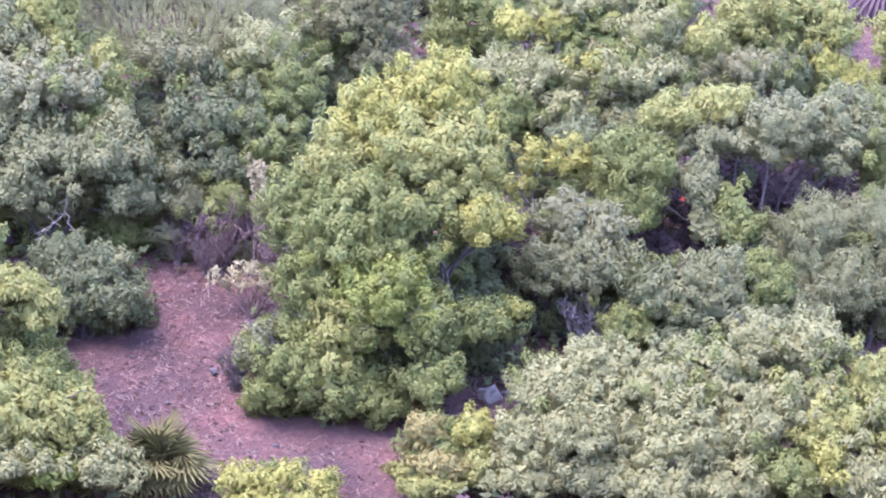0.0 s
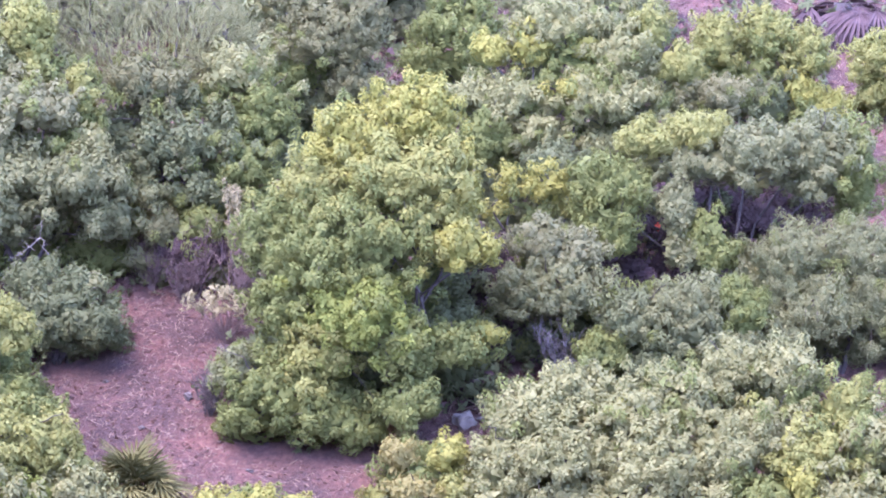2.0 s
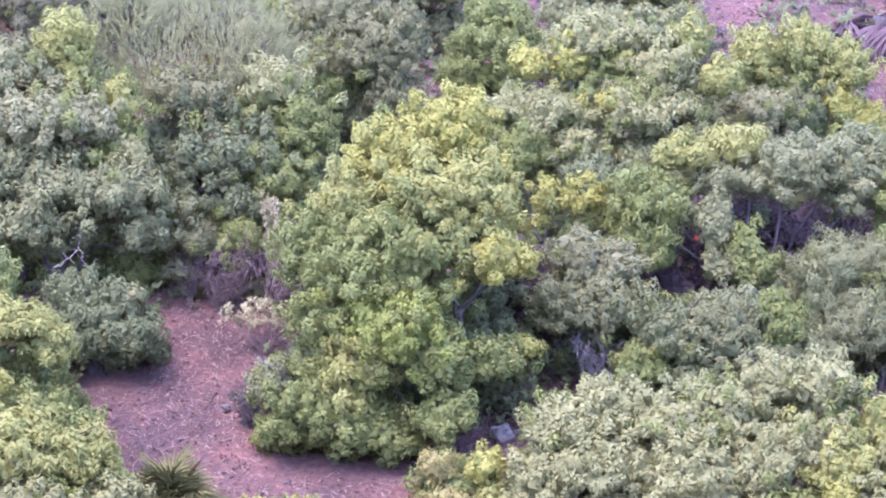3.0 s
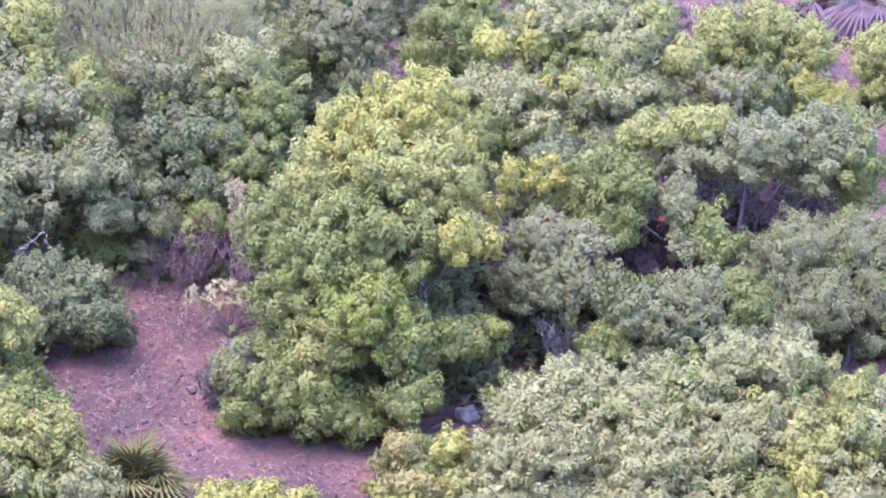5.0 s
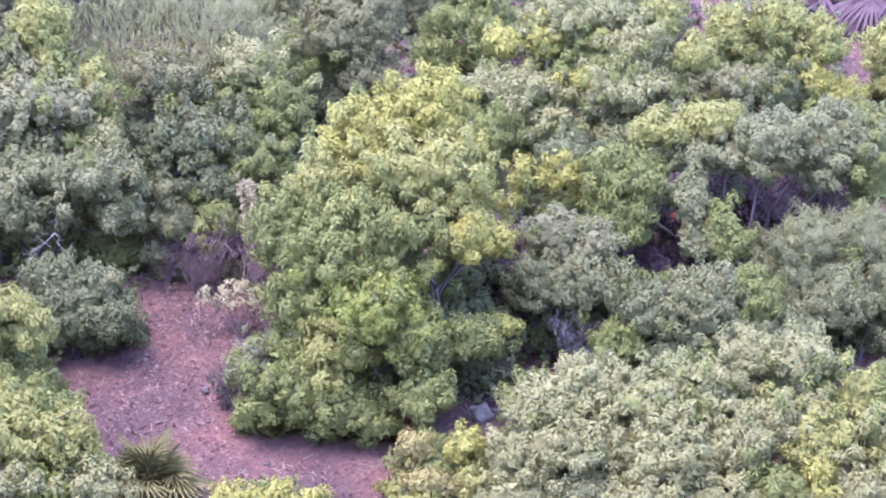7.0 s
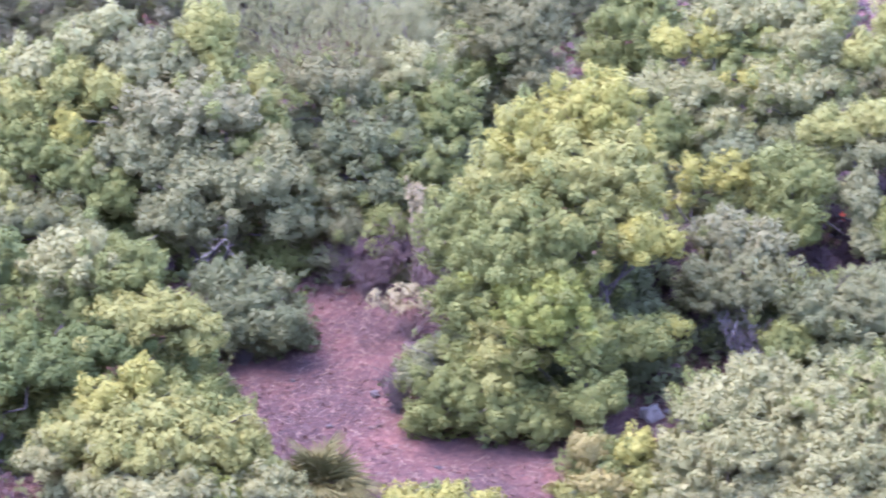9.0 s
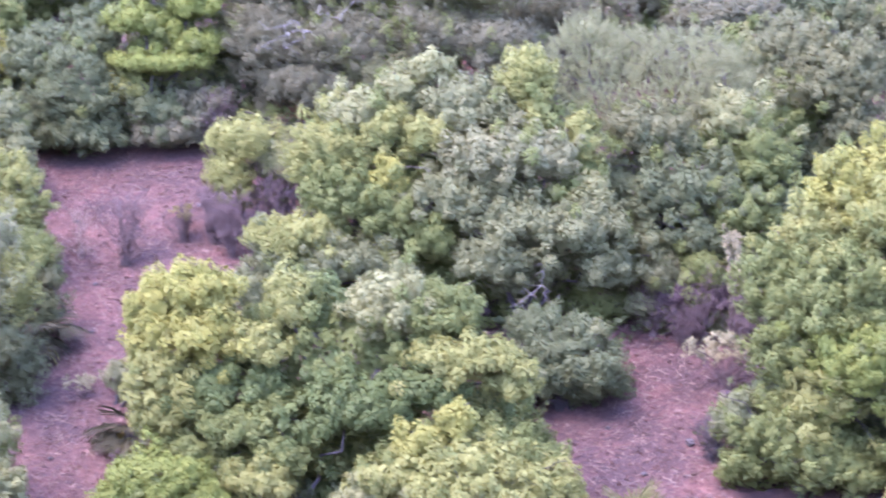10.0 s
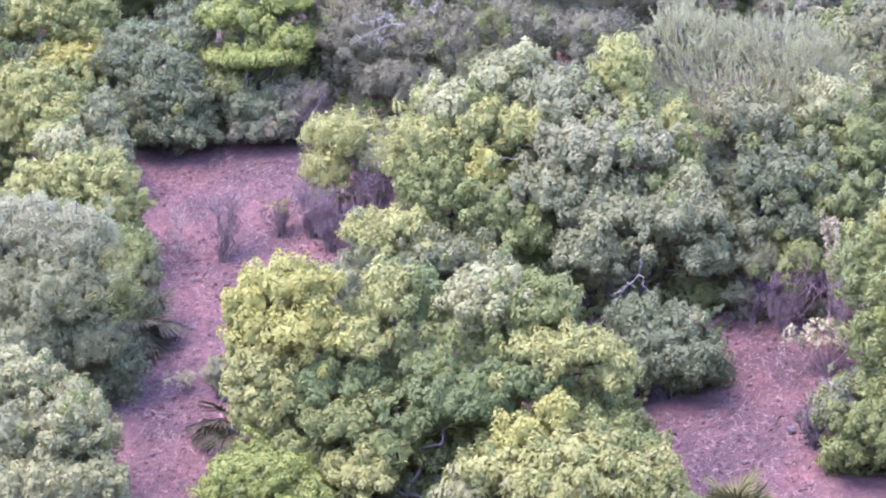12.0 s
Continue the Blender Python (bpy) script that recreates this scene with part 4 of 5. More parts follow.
shrub("evergreen_shrub", "brownish low shrub under the grey thicket", "fine", -11.80, 62.35, 35, [
    (0.03, -0.00, 0.82, 0.79, 0.61, 0.41, "dull"),
    (-0.61, -0.10, 0.62, 0.35, 0.33, 0.30, "rust"),
    (-2.20, 0.10, 0.56, 0.47, 0.50, 0.54, "dull"),
], [
    (-0.92, 0.72, 0.57, 1.26, 1.20, 0.47, "green"),
    (-1.67, 0.35, 0.23, 0.93, 0.83, 0.28, "dull"),
    (-0.17, 0.35, 0.23, 0.93, 0.83, 0.28, "dull"),
])
shrub("evergreen_shrub", "small pale yellow shrub with reddish dry stems", "fine", -12.65, 58.97, 36, [
    (-0.08, 0.10, 1.71, 0.87, 0.67, 0.46, "lime"),
    (-0.40, -0.10, 1.07, 0.51, 0.55, 0.58, "lime"),
    (0.43, 0.00, 1.41, 0.39, 0.45, 0.50, "pale"),
], [
    (-0.06, 0.38, 1.08, 0.64, 0.64, 0.77, "green"),
])
shrub("evergreen_shrub", "rounded yellow-green shrub beside a fan palm", "broad", 7.95, 62.17, 37, [
    (-0.15, 0.00, 1.07, 0.55, 0.58, 0.60, "lime"),
    (0.34, 0.10, 0.85, 0.63, 0.67, 0.72, "lime"),
    (-0.15, -0.20, 0.46, 0.46, 0.39, 0.32, "lime"),
], [
    (0.14, 0.36, 0.83, 0.61, 0.61, 0.60, "green"),
    (0.14, 0.35, 0.24, 0.90, 0.80, 0.30, "lime"),
])
shrub("evergreen_shrub", "bright yellow young shrub at the foot of the slope", "broad", -2.96, 48.40, 38, [
    (-0.51, 0.00, 0.69, 0.42, 0.35, 0.27, "yellow"),
    (0.12, 0.00, 0.66, 0.55, 0.44, 0.32, "yellow"),
    (0.63, 0.00, 0.63, 0.39, 0.33, 0.27, "yellow"),
    (0.05, -0.20, 0.41, 0.83, 0.60, 0.35, "yellow"),
], [
    (0.04, 0.42, 0.48, 0.70, 0.70, 0.36, "green"),
    (-0.38, 0.35, 0.23, 0.52, 0.46, 0.28, "lime"),
    (0.46, 0.35, 0.23, 0.52, 0.46, 0.28, "lime"),
])
shrub("evergreen_shrub", "yellow-tipped low shrub on reddish soil", "broad", -0.40, 49.33, 39, [
    (-0.36, 0.10, 0.95, 0.32, 0.30, 0.28, "yellowdull"),
    (0.40, 0.00, 0.99, 0.39, 0.34, 0.28, "yellow"),
    (-0.09, -0.20, 0.50, 0.47, 0.39, 0.31, "yellowdull"),
    (0.51, -0.10, 0.48, 0.47, 0.42, 0.37, "lime"),
    (-0.25, -0.40, 0.20, 0.56, 0.40, 0.23, "lime"),
], [
    (-0.05, 0.44, 0.58, 0.74, 0.74, 0.52, "green"),
    (-0.49, 0.35, 0.23, 0.55, 0.48, 0.28, "lime"),
    (0.39, 0.35, 0.23, 0.55, 0.48, 0.28, "lime"),
])
shrub("undergrowth_shrub", "low olive undergrowth among dry brown twigs", "fine", -4.42, 55.55, 40, [
    (-0.52, 0.00, 1.11, 0.41, 0.39, 0.37, "olive"),
    (0.18, 0.10, 1.20, 0.35, 0.35, 0.35, "green"),
    (-0.19, 0.00, 0.78, 0.46, 0.36, 0.26, "brown"),
    (-0.77, 0.10, 0.60, 0.35, 0.33, 0.31, "olive"),
    (0.51, 0.20, 0.70, 0.27, 0.30, 0.31, "brown"),
], [
    (-0.17, 0.41, 0.86, 0.69, 0.69, 0.48, "green"),
    (-0.58, 0.35, 0.27, 0.51, 0.45, 0.34, "olive"),
    (0.24, 0.35, 0.27, 0.51, 0.45, 0.34, "olive"),
])
# added gap filler: brown and dark leaves paint the void's shade
shrub("evergreen_shrub", "dark shaded evergreen shrub behind a tall tree", "broad", 0.64, 54.06, 41, [
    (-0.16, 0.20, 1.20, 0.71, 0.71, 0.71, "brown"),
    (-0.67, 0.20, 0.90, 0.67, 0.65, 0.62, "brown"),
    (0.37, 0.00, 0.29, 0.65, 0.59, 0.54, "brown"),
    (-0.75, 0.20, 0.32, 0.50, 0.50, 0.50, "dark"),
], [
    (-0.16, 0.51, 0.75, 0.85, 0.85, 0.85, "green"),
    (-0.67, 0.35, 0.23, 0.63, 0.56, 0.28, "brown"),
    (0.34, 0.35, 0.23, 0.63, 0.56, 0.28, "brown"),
])
# added gap filler too, the shade between its neighbours put into dark leaves
shrub("evergreen_shrub", "dark shaded evergreen shrub between larger ones", "broad", 2.48, 56.23, 42, [
    (-0.12, 0.00, 1.08, 0.73, 0.68, 0.62, "dark"),
    (-0.81, 0.20, 1.91, 0.63, 0.57, 0.52, "dark"),
    (0.18, -0.10, 0.42, 0.63, 0.57, 0.52, "dark"),
], [
    (-0.32, 0.48, 1.07, 0.81, 0.81, 0.99, "green"),
    (-0.80, 0.35, 0.35, 0.60, 0.53, 0.44, "dark"),
    (0.17, 0.35, 0.35, 0.60, 0.53, 0.44, "dark"),
])
shrub("evergreen_shrub", "dull green evergreen shrub high on the slope", "broad", -20.35, 67.40, 43, [
    (-0.27, 0.00, 1.54, 1.42, 1.10, 0.89, "green"),
    (1.42, 0.00, 1.27, 1.16, 1.03, 0.89, "dark"),
    (2.81, 0.20, 1.11, 1.03, 1.03, 1.03, "dark"),
    (0.60, -0.20, 0.84, 0.90, 0.77, 0.64, "green"),
], [
    (1.08, 0.72, 1.16, 1.99, 1.20, 0.92, "green"),
    (-0.50, 0.35, 0.37, 0.98, 0.87, 0.46, "green"),
    (1.08, 0.35, 0.37, 0.98, 0.87, 0.46, "green"),
    (2.66, 0.35, 0.37, 0.98, 0.87, 0.46, "green"),
])
shrub("evergreen_shrub", "dull grey-green evergreen shrub high on the slope", "fine", -6.72, 64.73, 44, [
    (-0.95, 0.00, 1.67, 1.07, 0.89, 0.71, "dull"),
    (0.47, 0.10, 1.86, 1.19, 0.95, 0.70, "dull"),
    (-1.39, -0.20, 0.83, 0.72, 0.72, 0.72, "dull"),
    (1.67, 0.10, 1.72, 0.95, 0.83, 0.71, "olive"),
], [
    (0.26, 0.72, 1.23, 1.70, 1.20, 0.95, "green"),
    (-1.10, 0.35, 0.47, 0.84, 0.75, 0.58, "dull"),
    (0.26, 0.35, 0.47, 0.84, 0.75, 0.58, "dull"),
    (1.62, 0.35, 0.47, 0.84, 0.75, 0.58, "dull"),
])
shrub("evergreen_shrub", "dull olive evergreen shrub high on the slope", "broad", -12.05, 66.59, 45, [
    (-1.79, 0.00, 1.76, 1.11, 0.93, 0.73, "dark"),
    (0.05, 0.10, 1.71, 1.36, 1.05, 0.73, "dull"),
    (1.90, 0.10, 1.73, 1.36, 1.05, 0.73, "olive"),
    (3.37, 0.10, 1.53, 0.99, 0.87, 0.74, "dull"),
], [
    (0.73, 0.72, 1.54, 2.62, 1.20, 0.64, "green"),
    (-1.61, 0.35, 0.52, 0.97, 0.86, 0.65, "dull"),
    (-0.05, 0.35, 0.52, 0.97, 0.86, 0.65, "dull"),
    (1.51, 0.35, 0.52, 0.97, 0.86, 0.65, "dull"),
    (3.07, 0.35, 0.52, 0.97, 0.86, 0.65, "dull"),
])
shrub("evergreen_shrub", "grey-green evergreen shrub far up the slope", "broad", 2.83, 64.22, 46, [
    (-1.01, 0.00, 1.08, 1.06, 0.77, 0.45, "grey"),
    (0.30, 0.00, 0.99, 0.94, 0.74, 0.52, "grey"),
    (-0.35, 0.40, 1.58, 1.41, 0.94, 0.44, "pale"),
    (0.73, -0.10, 0.79, 0.47, 0.47, 0.47, "lime"),
], [
    (-0.41, 0.71, 1.09, 1.19, 1.19, 0.65, "green"),
    (-1.12, 0.35, 0.34, 0.88, 0.78, 0.43, "lime"),
    (0.30, 0.35, 0.34, 0.88, 0.78, 0.43, "lime"),
])
shrub("evergreen_shrub", "dull green evergreen shrub far up the slope", "broad", -4.12, 63.28, 47, [
    (0.13, 0.00, 1.40, 0.88, 0.71, 0.53, "pale"),
    (-0.08, -0.20, 0.89, 0.81, 0.68, 0.53, "olive"),
    (0.66, -0.20, 0.67, 0.70, 0.64, 0.58, "olive"),
    (-0.31, 0.40, 2.00, 1.16, 0.87, 0.56, "dull"),
], [
    (-0.06, 0.61, 1.22, 1.02, 1.02, 0.96, "green"),
    (-0.67, 0.35, 0.38, 0.75, 0.67, 0.48, "olive"),
    (0.55, 0.35, 0.38, 0.75, 0.67, 0.48, "olive"),
])
shrub("evergreen_shrub", "dark evergreen shrub far up the slope", "broad", -1.10, 64.78, 48, [
    (-0.56, 0.00, 1.31, 0.95, 0.77, 0.58, "olive"),
    (-1.45, 0.20, 1.60, 1.07, 0.83, 0.58, "dark"),
    (0.31, 0.20, 1.41, 0.71, 0.59, 0.47, "dark"),
], [
    (-0.75, 0.72, 1.37, 1.27, 1.20, 0.54, "green"),
    (-1.51, 0.35, 0.45, 0.94, 0.84, 0.55, "olive"),
    (0.01, 0.35, 0.45, 0.94, 0.84, 0.55, "olive"),
])
shrub("evergreen_shrub", "grey-green evergreen shrub at the path's outer side", "broad", -17.51, 49.18, 49, [
    (0.13, 0.00, 1.85, 0.98, 0.93, 0.88, "pale"),
    (0.67, -0.40, 1.04, 0.88, 0.79, 0.68, "grey"),
    (-0.41, -0.20, 1.07, 0.88, 0.84, 0.78, "pale"),
    (0.27, 0.30, 2.51, 0.69, 0.64, 0.59, "grey"),
], [
    (0.13, 0.62, 1.57, 1.03, 1.03, 1.09, "green"),
    (-0.49, 0.35, 0.50, 0.76, 0.68, 0.62, "grey"),
    (0.74, 0.35, 0.50, 0.76, 0.68, 0.62, "grey"),
])
shrub("evergreen_shrub", "green evergreen shrub at the path's outer side", "broad", -18.92, 53.37, 50, [
    (0.26, 0.00, 2.26, 1.05, 1.00, 0.95, "lime"),
    (0.77, -0.20, 1.43, 0.84, 0.84, 0.84, "grey"),
    (-0.42, 0.00, 1.19, 0.95, 0.95, 0.95, "green"),
    (0.52, 0.30, 2.98, 0.84, 0.74, 0.63, "lime"),
], [
    (0.12, 0.64, 1.78, 1.07, 1.07, 1.31, "green"),
    (-0.52, 0.35, 0.61, 0.79, 0.70, 0.76, "green"),
    (0.76, 0.35, 0.61, 0.79, 0.70, 0.76, "green"),
])
shrub("evergreen_shrub", "green evergreen shrub high at the path's outer side", "broad", -20.94, 59.48, 51, [
    (0.27, 0.00, 2.15, 1.16, 1.10, 1.04, "pale"),
    (0.82, -0.20, 1.21, 0.93, 0.87, 0.81, "green"),
    (-0.48, 0.00, 1.08, 1.05, 0.99, 0.93, "green"),
    (0.43, 0.40, 3.15, 1.16, 0.99, 0.80, "green"),
    (0.50, 0.70, 4.07, 1.05, 0.93, 0.81, "dark"),
], [
    (0.11, 0.71, 2.32, 1.18, 1.18, 1.84, "green"),
    (-0.59, 0.35, 0.72, 0.87, 0.77, 0.90, "green"),
    (0.82, 0.35, 0.72, 0.87, 0.77, 0.90, "green"),
])
shrub("evergreen_shrub", "pale evergreen shrub at the slope's open side", "broad", 7.72, 48.85, 52, [
    (-0.08, 0.00, 1.68, 0.84, 0.80, 0.75, "pale"),
    (-0.42, -0.30, 0.88, 0.75, 0.70, 0.65, "pale"),
    (0.43, -0.20, 0.95, 0.75, 0.75, 0.75, "grey"),
], [
    (0.00, 0.51, 1.22, 0.85, 0.85, 0.86, "green"),
    (-0.50, 0.35, 0.36, 0.63, 0.56, 0.45, "pale"),
    (0.51, 0.35, 0.36, 0.63, 0.56, 0.45, "pale"),
])
shrub("evergreen_shrub", "grey-green evergreen shrub at the slope's open side", "fine", 8.43, 53.63, 53, [
    (-0.17, 0.00, 1.61, 0.91, 0.86, 0.81, "grey"),
    (-0.54, -0.30, 0.82, 0.71, 0.66, 0.61, "grey"),
    (0.39, -0.20, 0.82, 0.81, 0.81, 0.81, "grey"),
], [
    (-0.03, 0.53, 1.11, 0.88, 0.88, 0.94, "green"),
    (-0.55, 0.35, 0.34, 0.65, 0.58, 0.42, "grey"),
    (0.50, 0.35, 0.34, 0.65, 0.58, 0.42, "grey"),
])

shrub("dry_shrub", "low rusty-brown dry shrub under a silvery tree", "fine", -15.88, 54.45, 54, [
    (0.00, 0.00, 0.60, 0.30, 0.26, 0.36, "rust"),
    (-0.22, 0.05, 0.32, 0.26, 0.24, 0.26, "rust"),
])
shrub("evergreen_shrub", "low green evergreen shrub over a fan palm", "fine", -15.85, 55.35, 55, [
    # the two dark low masses paint the shaded area beneath
    (0.15, -0.12, 0.62, 0.46, 0.40, 0.56, "dark"),
    (0.05, 0.00, 1.55, 0.50, 0.42, 0.42, "green"),
    (-0.30, 0.10, 1.15, 0.45, 0.40, 0.45, "olive"),
    (0.28, -0.05, 1.15, 0.30, 0.32, 0.35, "olive"),
    (-0.45, -0.10, 0.50, 0.45, 0.38, 0.42, "dark"),
])
shrub("dry_fern", "low rusty-orange dry fern on reddish soil", "fine", -1.01, 51.33, 56, [
    (0.00, 0.00, 0.16, 0.32, 0.30, 0.20, "rust"),
    (-0.36, 0.14, 0.12, 0.30, 0.28, 0.15, "rust"),
    (0.30, -0.12, 0.18, 0.22, 0.22, 0.18, "yellowdull"),
])
shrub("small_leaved_shrub", "wispy grey-green small shrub beside a wide tree", "fine", -13.86, 53.24, 57, [
    (0.00, 0.00, 0.48, 0.24, 0.22, 0.30, "silver"),
    (0.18, 0.05, 0.30, 0.20, 0.20, 0.26, "silver"),
])

# ---- fan palms ----
def fan(rng, length, width_deg, blades, droop):
    """A palm fan as blades that share one hub, along +x."""
    vs, fs, at = [], [], 0
    for a in np.radians(np.linspace(-width_deg / 2, width_deg / 2, blades)):
        ln = length * (1 - 0.25 * (abs(a) / math.pi) ** 2) * rng.uniform(0.85, 1.05)
        w = 0.036 * length / 0.45
        d = np.array((math.cos(a), math.sin(a), 0.0))
        n = np.array((-math.sin(a), math.cos(a), 0.0))
        s = np.array((0.08, 0.45, 0.8, 1.0)) * ln
        for k, x in enumerate(s):
            drop = -droop * (x / ln) ** 2 * ln * 0.35 + rng.normal(0, 0.01)
            ww = w * (0.35, 1.0, 0.75, 0.08)[k] / 2
            c = d * x + (0, 0, drop)
            vs += [c - n * ww, c + (0, 0, -0.012 if k < 3 else 0), c + n * ww]
        for k in range(3):
            b = at + 3 * k
            fs += [(b, b + 1, b + 4, b + 3), (b + 1, b + 2, b + 5, b + 4)]
        at += 12
    return np.array(vs), np.array(fs)


def fan_palm(label, x, y, size, fronds, seed, lift=0.55, dry=0.2, droop=1.0, tone="palm"):
    rng = np.random.default_rng(seed)
    root = thing("fan_palm", label, "palm", x, y, ground_z(x, y), "fan palms on the slope")
    v, t = tubes([crooked(rng, (0, 0, -0.1), (0.03, 0, 0.28 * size), 5, 0.02, 0.11 * size, 0.09 * size)], 8)
    mesh_object("trunk", v, t, BARK, root, "fibrous brown trunk", True)
    for k in range(fronds):
        az = k * 2.39996 + rng.normal(0, 0.2)
        el = lift + rng.uniform(-0.75, 0.75) if k > fronds // 4 else rng.uniform(-0.5, 0.1)
        way = np.array((math.cos(az) * math.cos(el), math.sin(az) * math.cos(el), math.sin(el)))
        start = np.array((0.03 * math.cos(az), 0.03 * math.sin(az), 0.26 * size))
        stalk = rng.uniform(0.15, 0.42) * size
        hub = start + way * stalk
        v1, f1 = tubes([(np.array([start, start + way * stalk * 0.5 + (0, 0, 0.02), hub]), (0.012, 0.009, 0.007))], 4)
        v2, f2 = fan(rng, rng.uniform(0.38, 0.55) * size, rng.uniform(130, 200), 15, droop * rng.uniform(0.3, 1.2))
        side = np.cross((0, 0, 1), way)
        side /= np.linalg.norm(side)
        up = np.cross(way, side)
        tip = way * math.cos(0.35) - up * math.sin(0.35)
        m = np.stack([tip, side, np.cross(tip, side)], 1)
        mat = LEAF["yellowdull"] if k < dry * fronds else LEAF[tone]
        blade = mesh_object("frond", v2 @ m.T + hub, f2, mat, root)
        mesh_object("leaf_stalk", v1, f1, mat, blade)
    return root


fan_palm("green fan palm with raised dull fronds on bare soil", -4.80, 49.35, 1.2, 44, 201, 1.0, 0.12, 0.6)
# the next two palms wear the darkened leaf as painted shade
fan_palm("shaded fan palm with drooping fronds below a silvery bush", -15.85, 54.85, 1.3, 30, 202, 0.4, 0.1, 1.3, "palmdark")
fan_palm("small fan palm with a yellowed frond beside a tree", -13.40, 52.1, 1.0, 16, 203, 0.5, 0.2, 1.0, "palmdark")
fan_palm("large fan palm with hanging dry fronds up the slope", 7.5, 65.6, 2.0, 46, 204, -0.6, 0.0, 2.6, "brown")
fan_palm("fan palm at the edge of a bare patch", 8.3, 59.3, 0.95, 24, 205, 0.8, 0.0, 1.0)


# ---- dry and bare plants ----
def dry_spike(label, x, y, height, spikes, seed, base_z=0.0):
    """Tall dry seed stalks, set with pale bracts."""
    rng = np.random.default_rng(seed)
    root = thing("dry_stalk_plant", label, "plant", x, y, ground_z(x, y), "dry plants")
    for k in range(spikes):
        foot = np.array((rng.normal(0, 0.05), rng.normal(0, 0.05), -0.05))
        top = np.array((rng.normal(0.04, 0.09), rng.normal(0, 0.08), height * rng.uniform(0.84, 1.0)))
        pts, rad = crooked(rng, foot, top, 6, 0.02, 0.014, 0.006)
        v, t = tubes([(pts, rad)], 5)
        mesh_object("stalk", v, t, DRY_STEM, root, smooth=True)
        n = 60
        s = rng.uniform(0.35, 1.0, n)[:, None]
        spots = foot + (top - foot) * s + rng.normal(0, 0.028, (n, 3))
        axes = rng.normal(size=(n, 3)) + (0, 0, 1.2)
        axes /= np.linalg.norm(axes, axis=1)[:, None]
        v, t = leaves_at("tuft", spots, axes, rng, 0.85)
        mesh_object("seed_head", v, t, LEAF["straw"], root, "pale dry seed head")
    return root


def dry_bush(label, x, y, height, spread, seed, tufts=9, tone="straw"):
    """A low dry plant: thin stems that end in cream leaf tufts."""
    rng = np.random.default_rng(seed)
    root = thing("dry_bush", label, "plant", x, y, ground_z(x, y), "dry plants")
    for k in range(tufts):
        tip = np.array((rng.normal(0, spread), rng.normal(0, spread * 0.6), height * rng.uniform(0.55, 1.0)))
        v, t = tubes([crooked(rng, (0, 0, -0.05), tip, 5, 0.05, 0.010, 0.004)], 4)
        mesh_object("stem", v, t, DRY_STEM, root, smooth=True)
        spots = tip + rng.normal(0, 0.045, (6, 3))
        axes = rng.normal(size=(6, 3)) + (0, 0, 0.8)
        axes /= np.linalg.norm(axes, axis=1)[:, None]
        v, t = leaves_at("tuft", spots, axes, rng, 1.0)
        mesh_object("leaf_tuft", v, t, LEAF[tone], root, "cream dry leaf tuft" if tone == "straw" else "yellowish leaf tuft")
    return root


def bare_shrub(label, x, y, height, spread, seed, stems=10, material=DRY_STEM):
    """A leafless shrub: stems fork upward into thin twigs."""
    rng = np.random.default_rng(seed)
    root = thing("bare_shrub", label, "shrub", x, y, ground_z(x, y), "bare shrubs")
    for k in range(stems):
        a = rng.uniform(0, 2 * math.pi)
        tip = np.array((math.cos(a) * spread * rng.uniform(0.2, 1), math.sin(a) * spread * 0.7 * rng.uniform(0.2, 1), height * rng.uniform(0.6, 1.0)))
        main, rad = crooked(rng, (rng.normal(0, 0.03), rng.normal(0, 0.03), -0.05), tip, 6, 0.05, 0.014, 0.006)
        paths = [(main, rad)]
        for q in range(12):
            i = rng.integers(1, 6)
            out = main[i] + rng.normal(0, 1, 3) * (0.12, 0.12, 0.07) * height * 0.8 + (0, 0, 0.16 * height)
            paths.append(crooked(rng, main[i], out, 4, 0.08, 0.007, 0.004))
            for _ in range(2):
                paths.append(crooked(rng, out, out + rng.normal(0, 0.09, 3) + (0, 0, 0.10), 3, 0.08, 0.006, 0.003))
        v, t = tubes(paths, 4)
        mesh_object("stem", v, t, material, root, smooth=True)
    return root


dry_spike("tall pale dry seed stalks at the clearing's far end", -3.72, 55.6, 2.0, 7, 301)
dry_bush("low dry plant with cream leaf tufts on bare soil", -3.72, 54.05, 0.85, 0.30, 302, 28)
dry_bush("small dry plant with cream leaf tufts on the path", -14.5, 53.45, 0.35, 0.12, 303, 7)
dry_bush("dry yellowish weed at the clearing's edge", -13.89, 58.69, 0.70, 0.13, 304, 9, "yellowdull")
bare_shrub("leafless purplish shrub standing alone on the path", -14.8, 57.7, 1.25, 0.55, 311, 12)
bare_shrub("leafless reddish shrub beside a small pale shrub", -12.3, 58.7, 1.35, 0.35, 312, 14)
bare_shrub("thin leafless purplish brush on the path's edge", -12.9, 58.1, 0.95, 0.45, 313, 16)
bare_shrub("thin leafless purplish brush on the path's edge", -12.2, 57.6, 0.85, 0.40, 314, 14)
bare_shrub("dark leafless brush at the foot of a low shrub", -3.85, 52.0, 0.6, 0.30, 315, 12, BARK)
bare_shrub("leafless brown brush at the clearing's far end", -3.45, 54.9, 1.1, 0.5, 316, 16)
bare_shrub("leafless brown brush at the clearing's far end", -4.35, 55.4, 1.0, 0.5, 317, 16)
bare_shrub("grey leafless brush under a shaded shrub", 1.75, 52.75, 1.15, 0.5, 318, 9, GREY_TWIG)
bare_shrub("leafless purplish brush at the head of the path", -15.0, 62.2, 1.3, 0.6, 319, 16)
bare_shrub("leafless purplish brush at the head of the path", -14.0, 61.6, 1.1, 0.5, 320, 14)
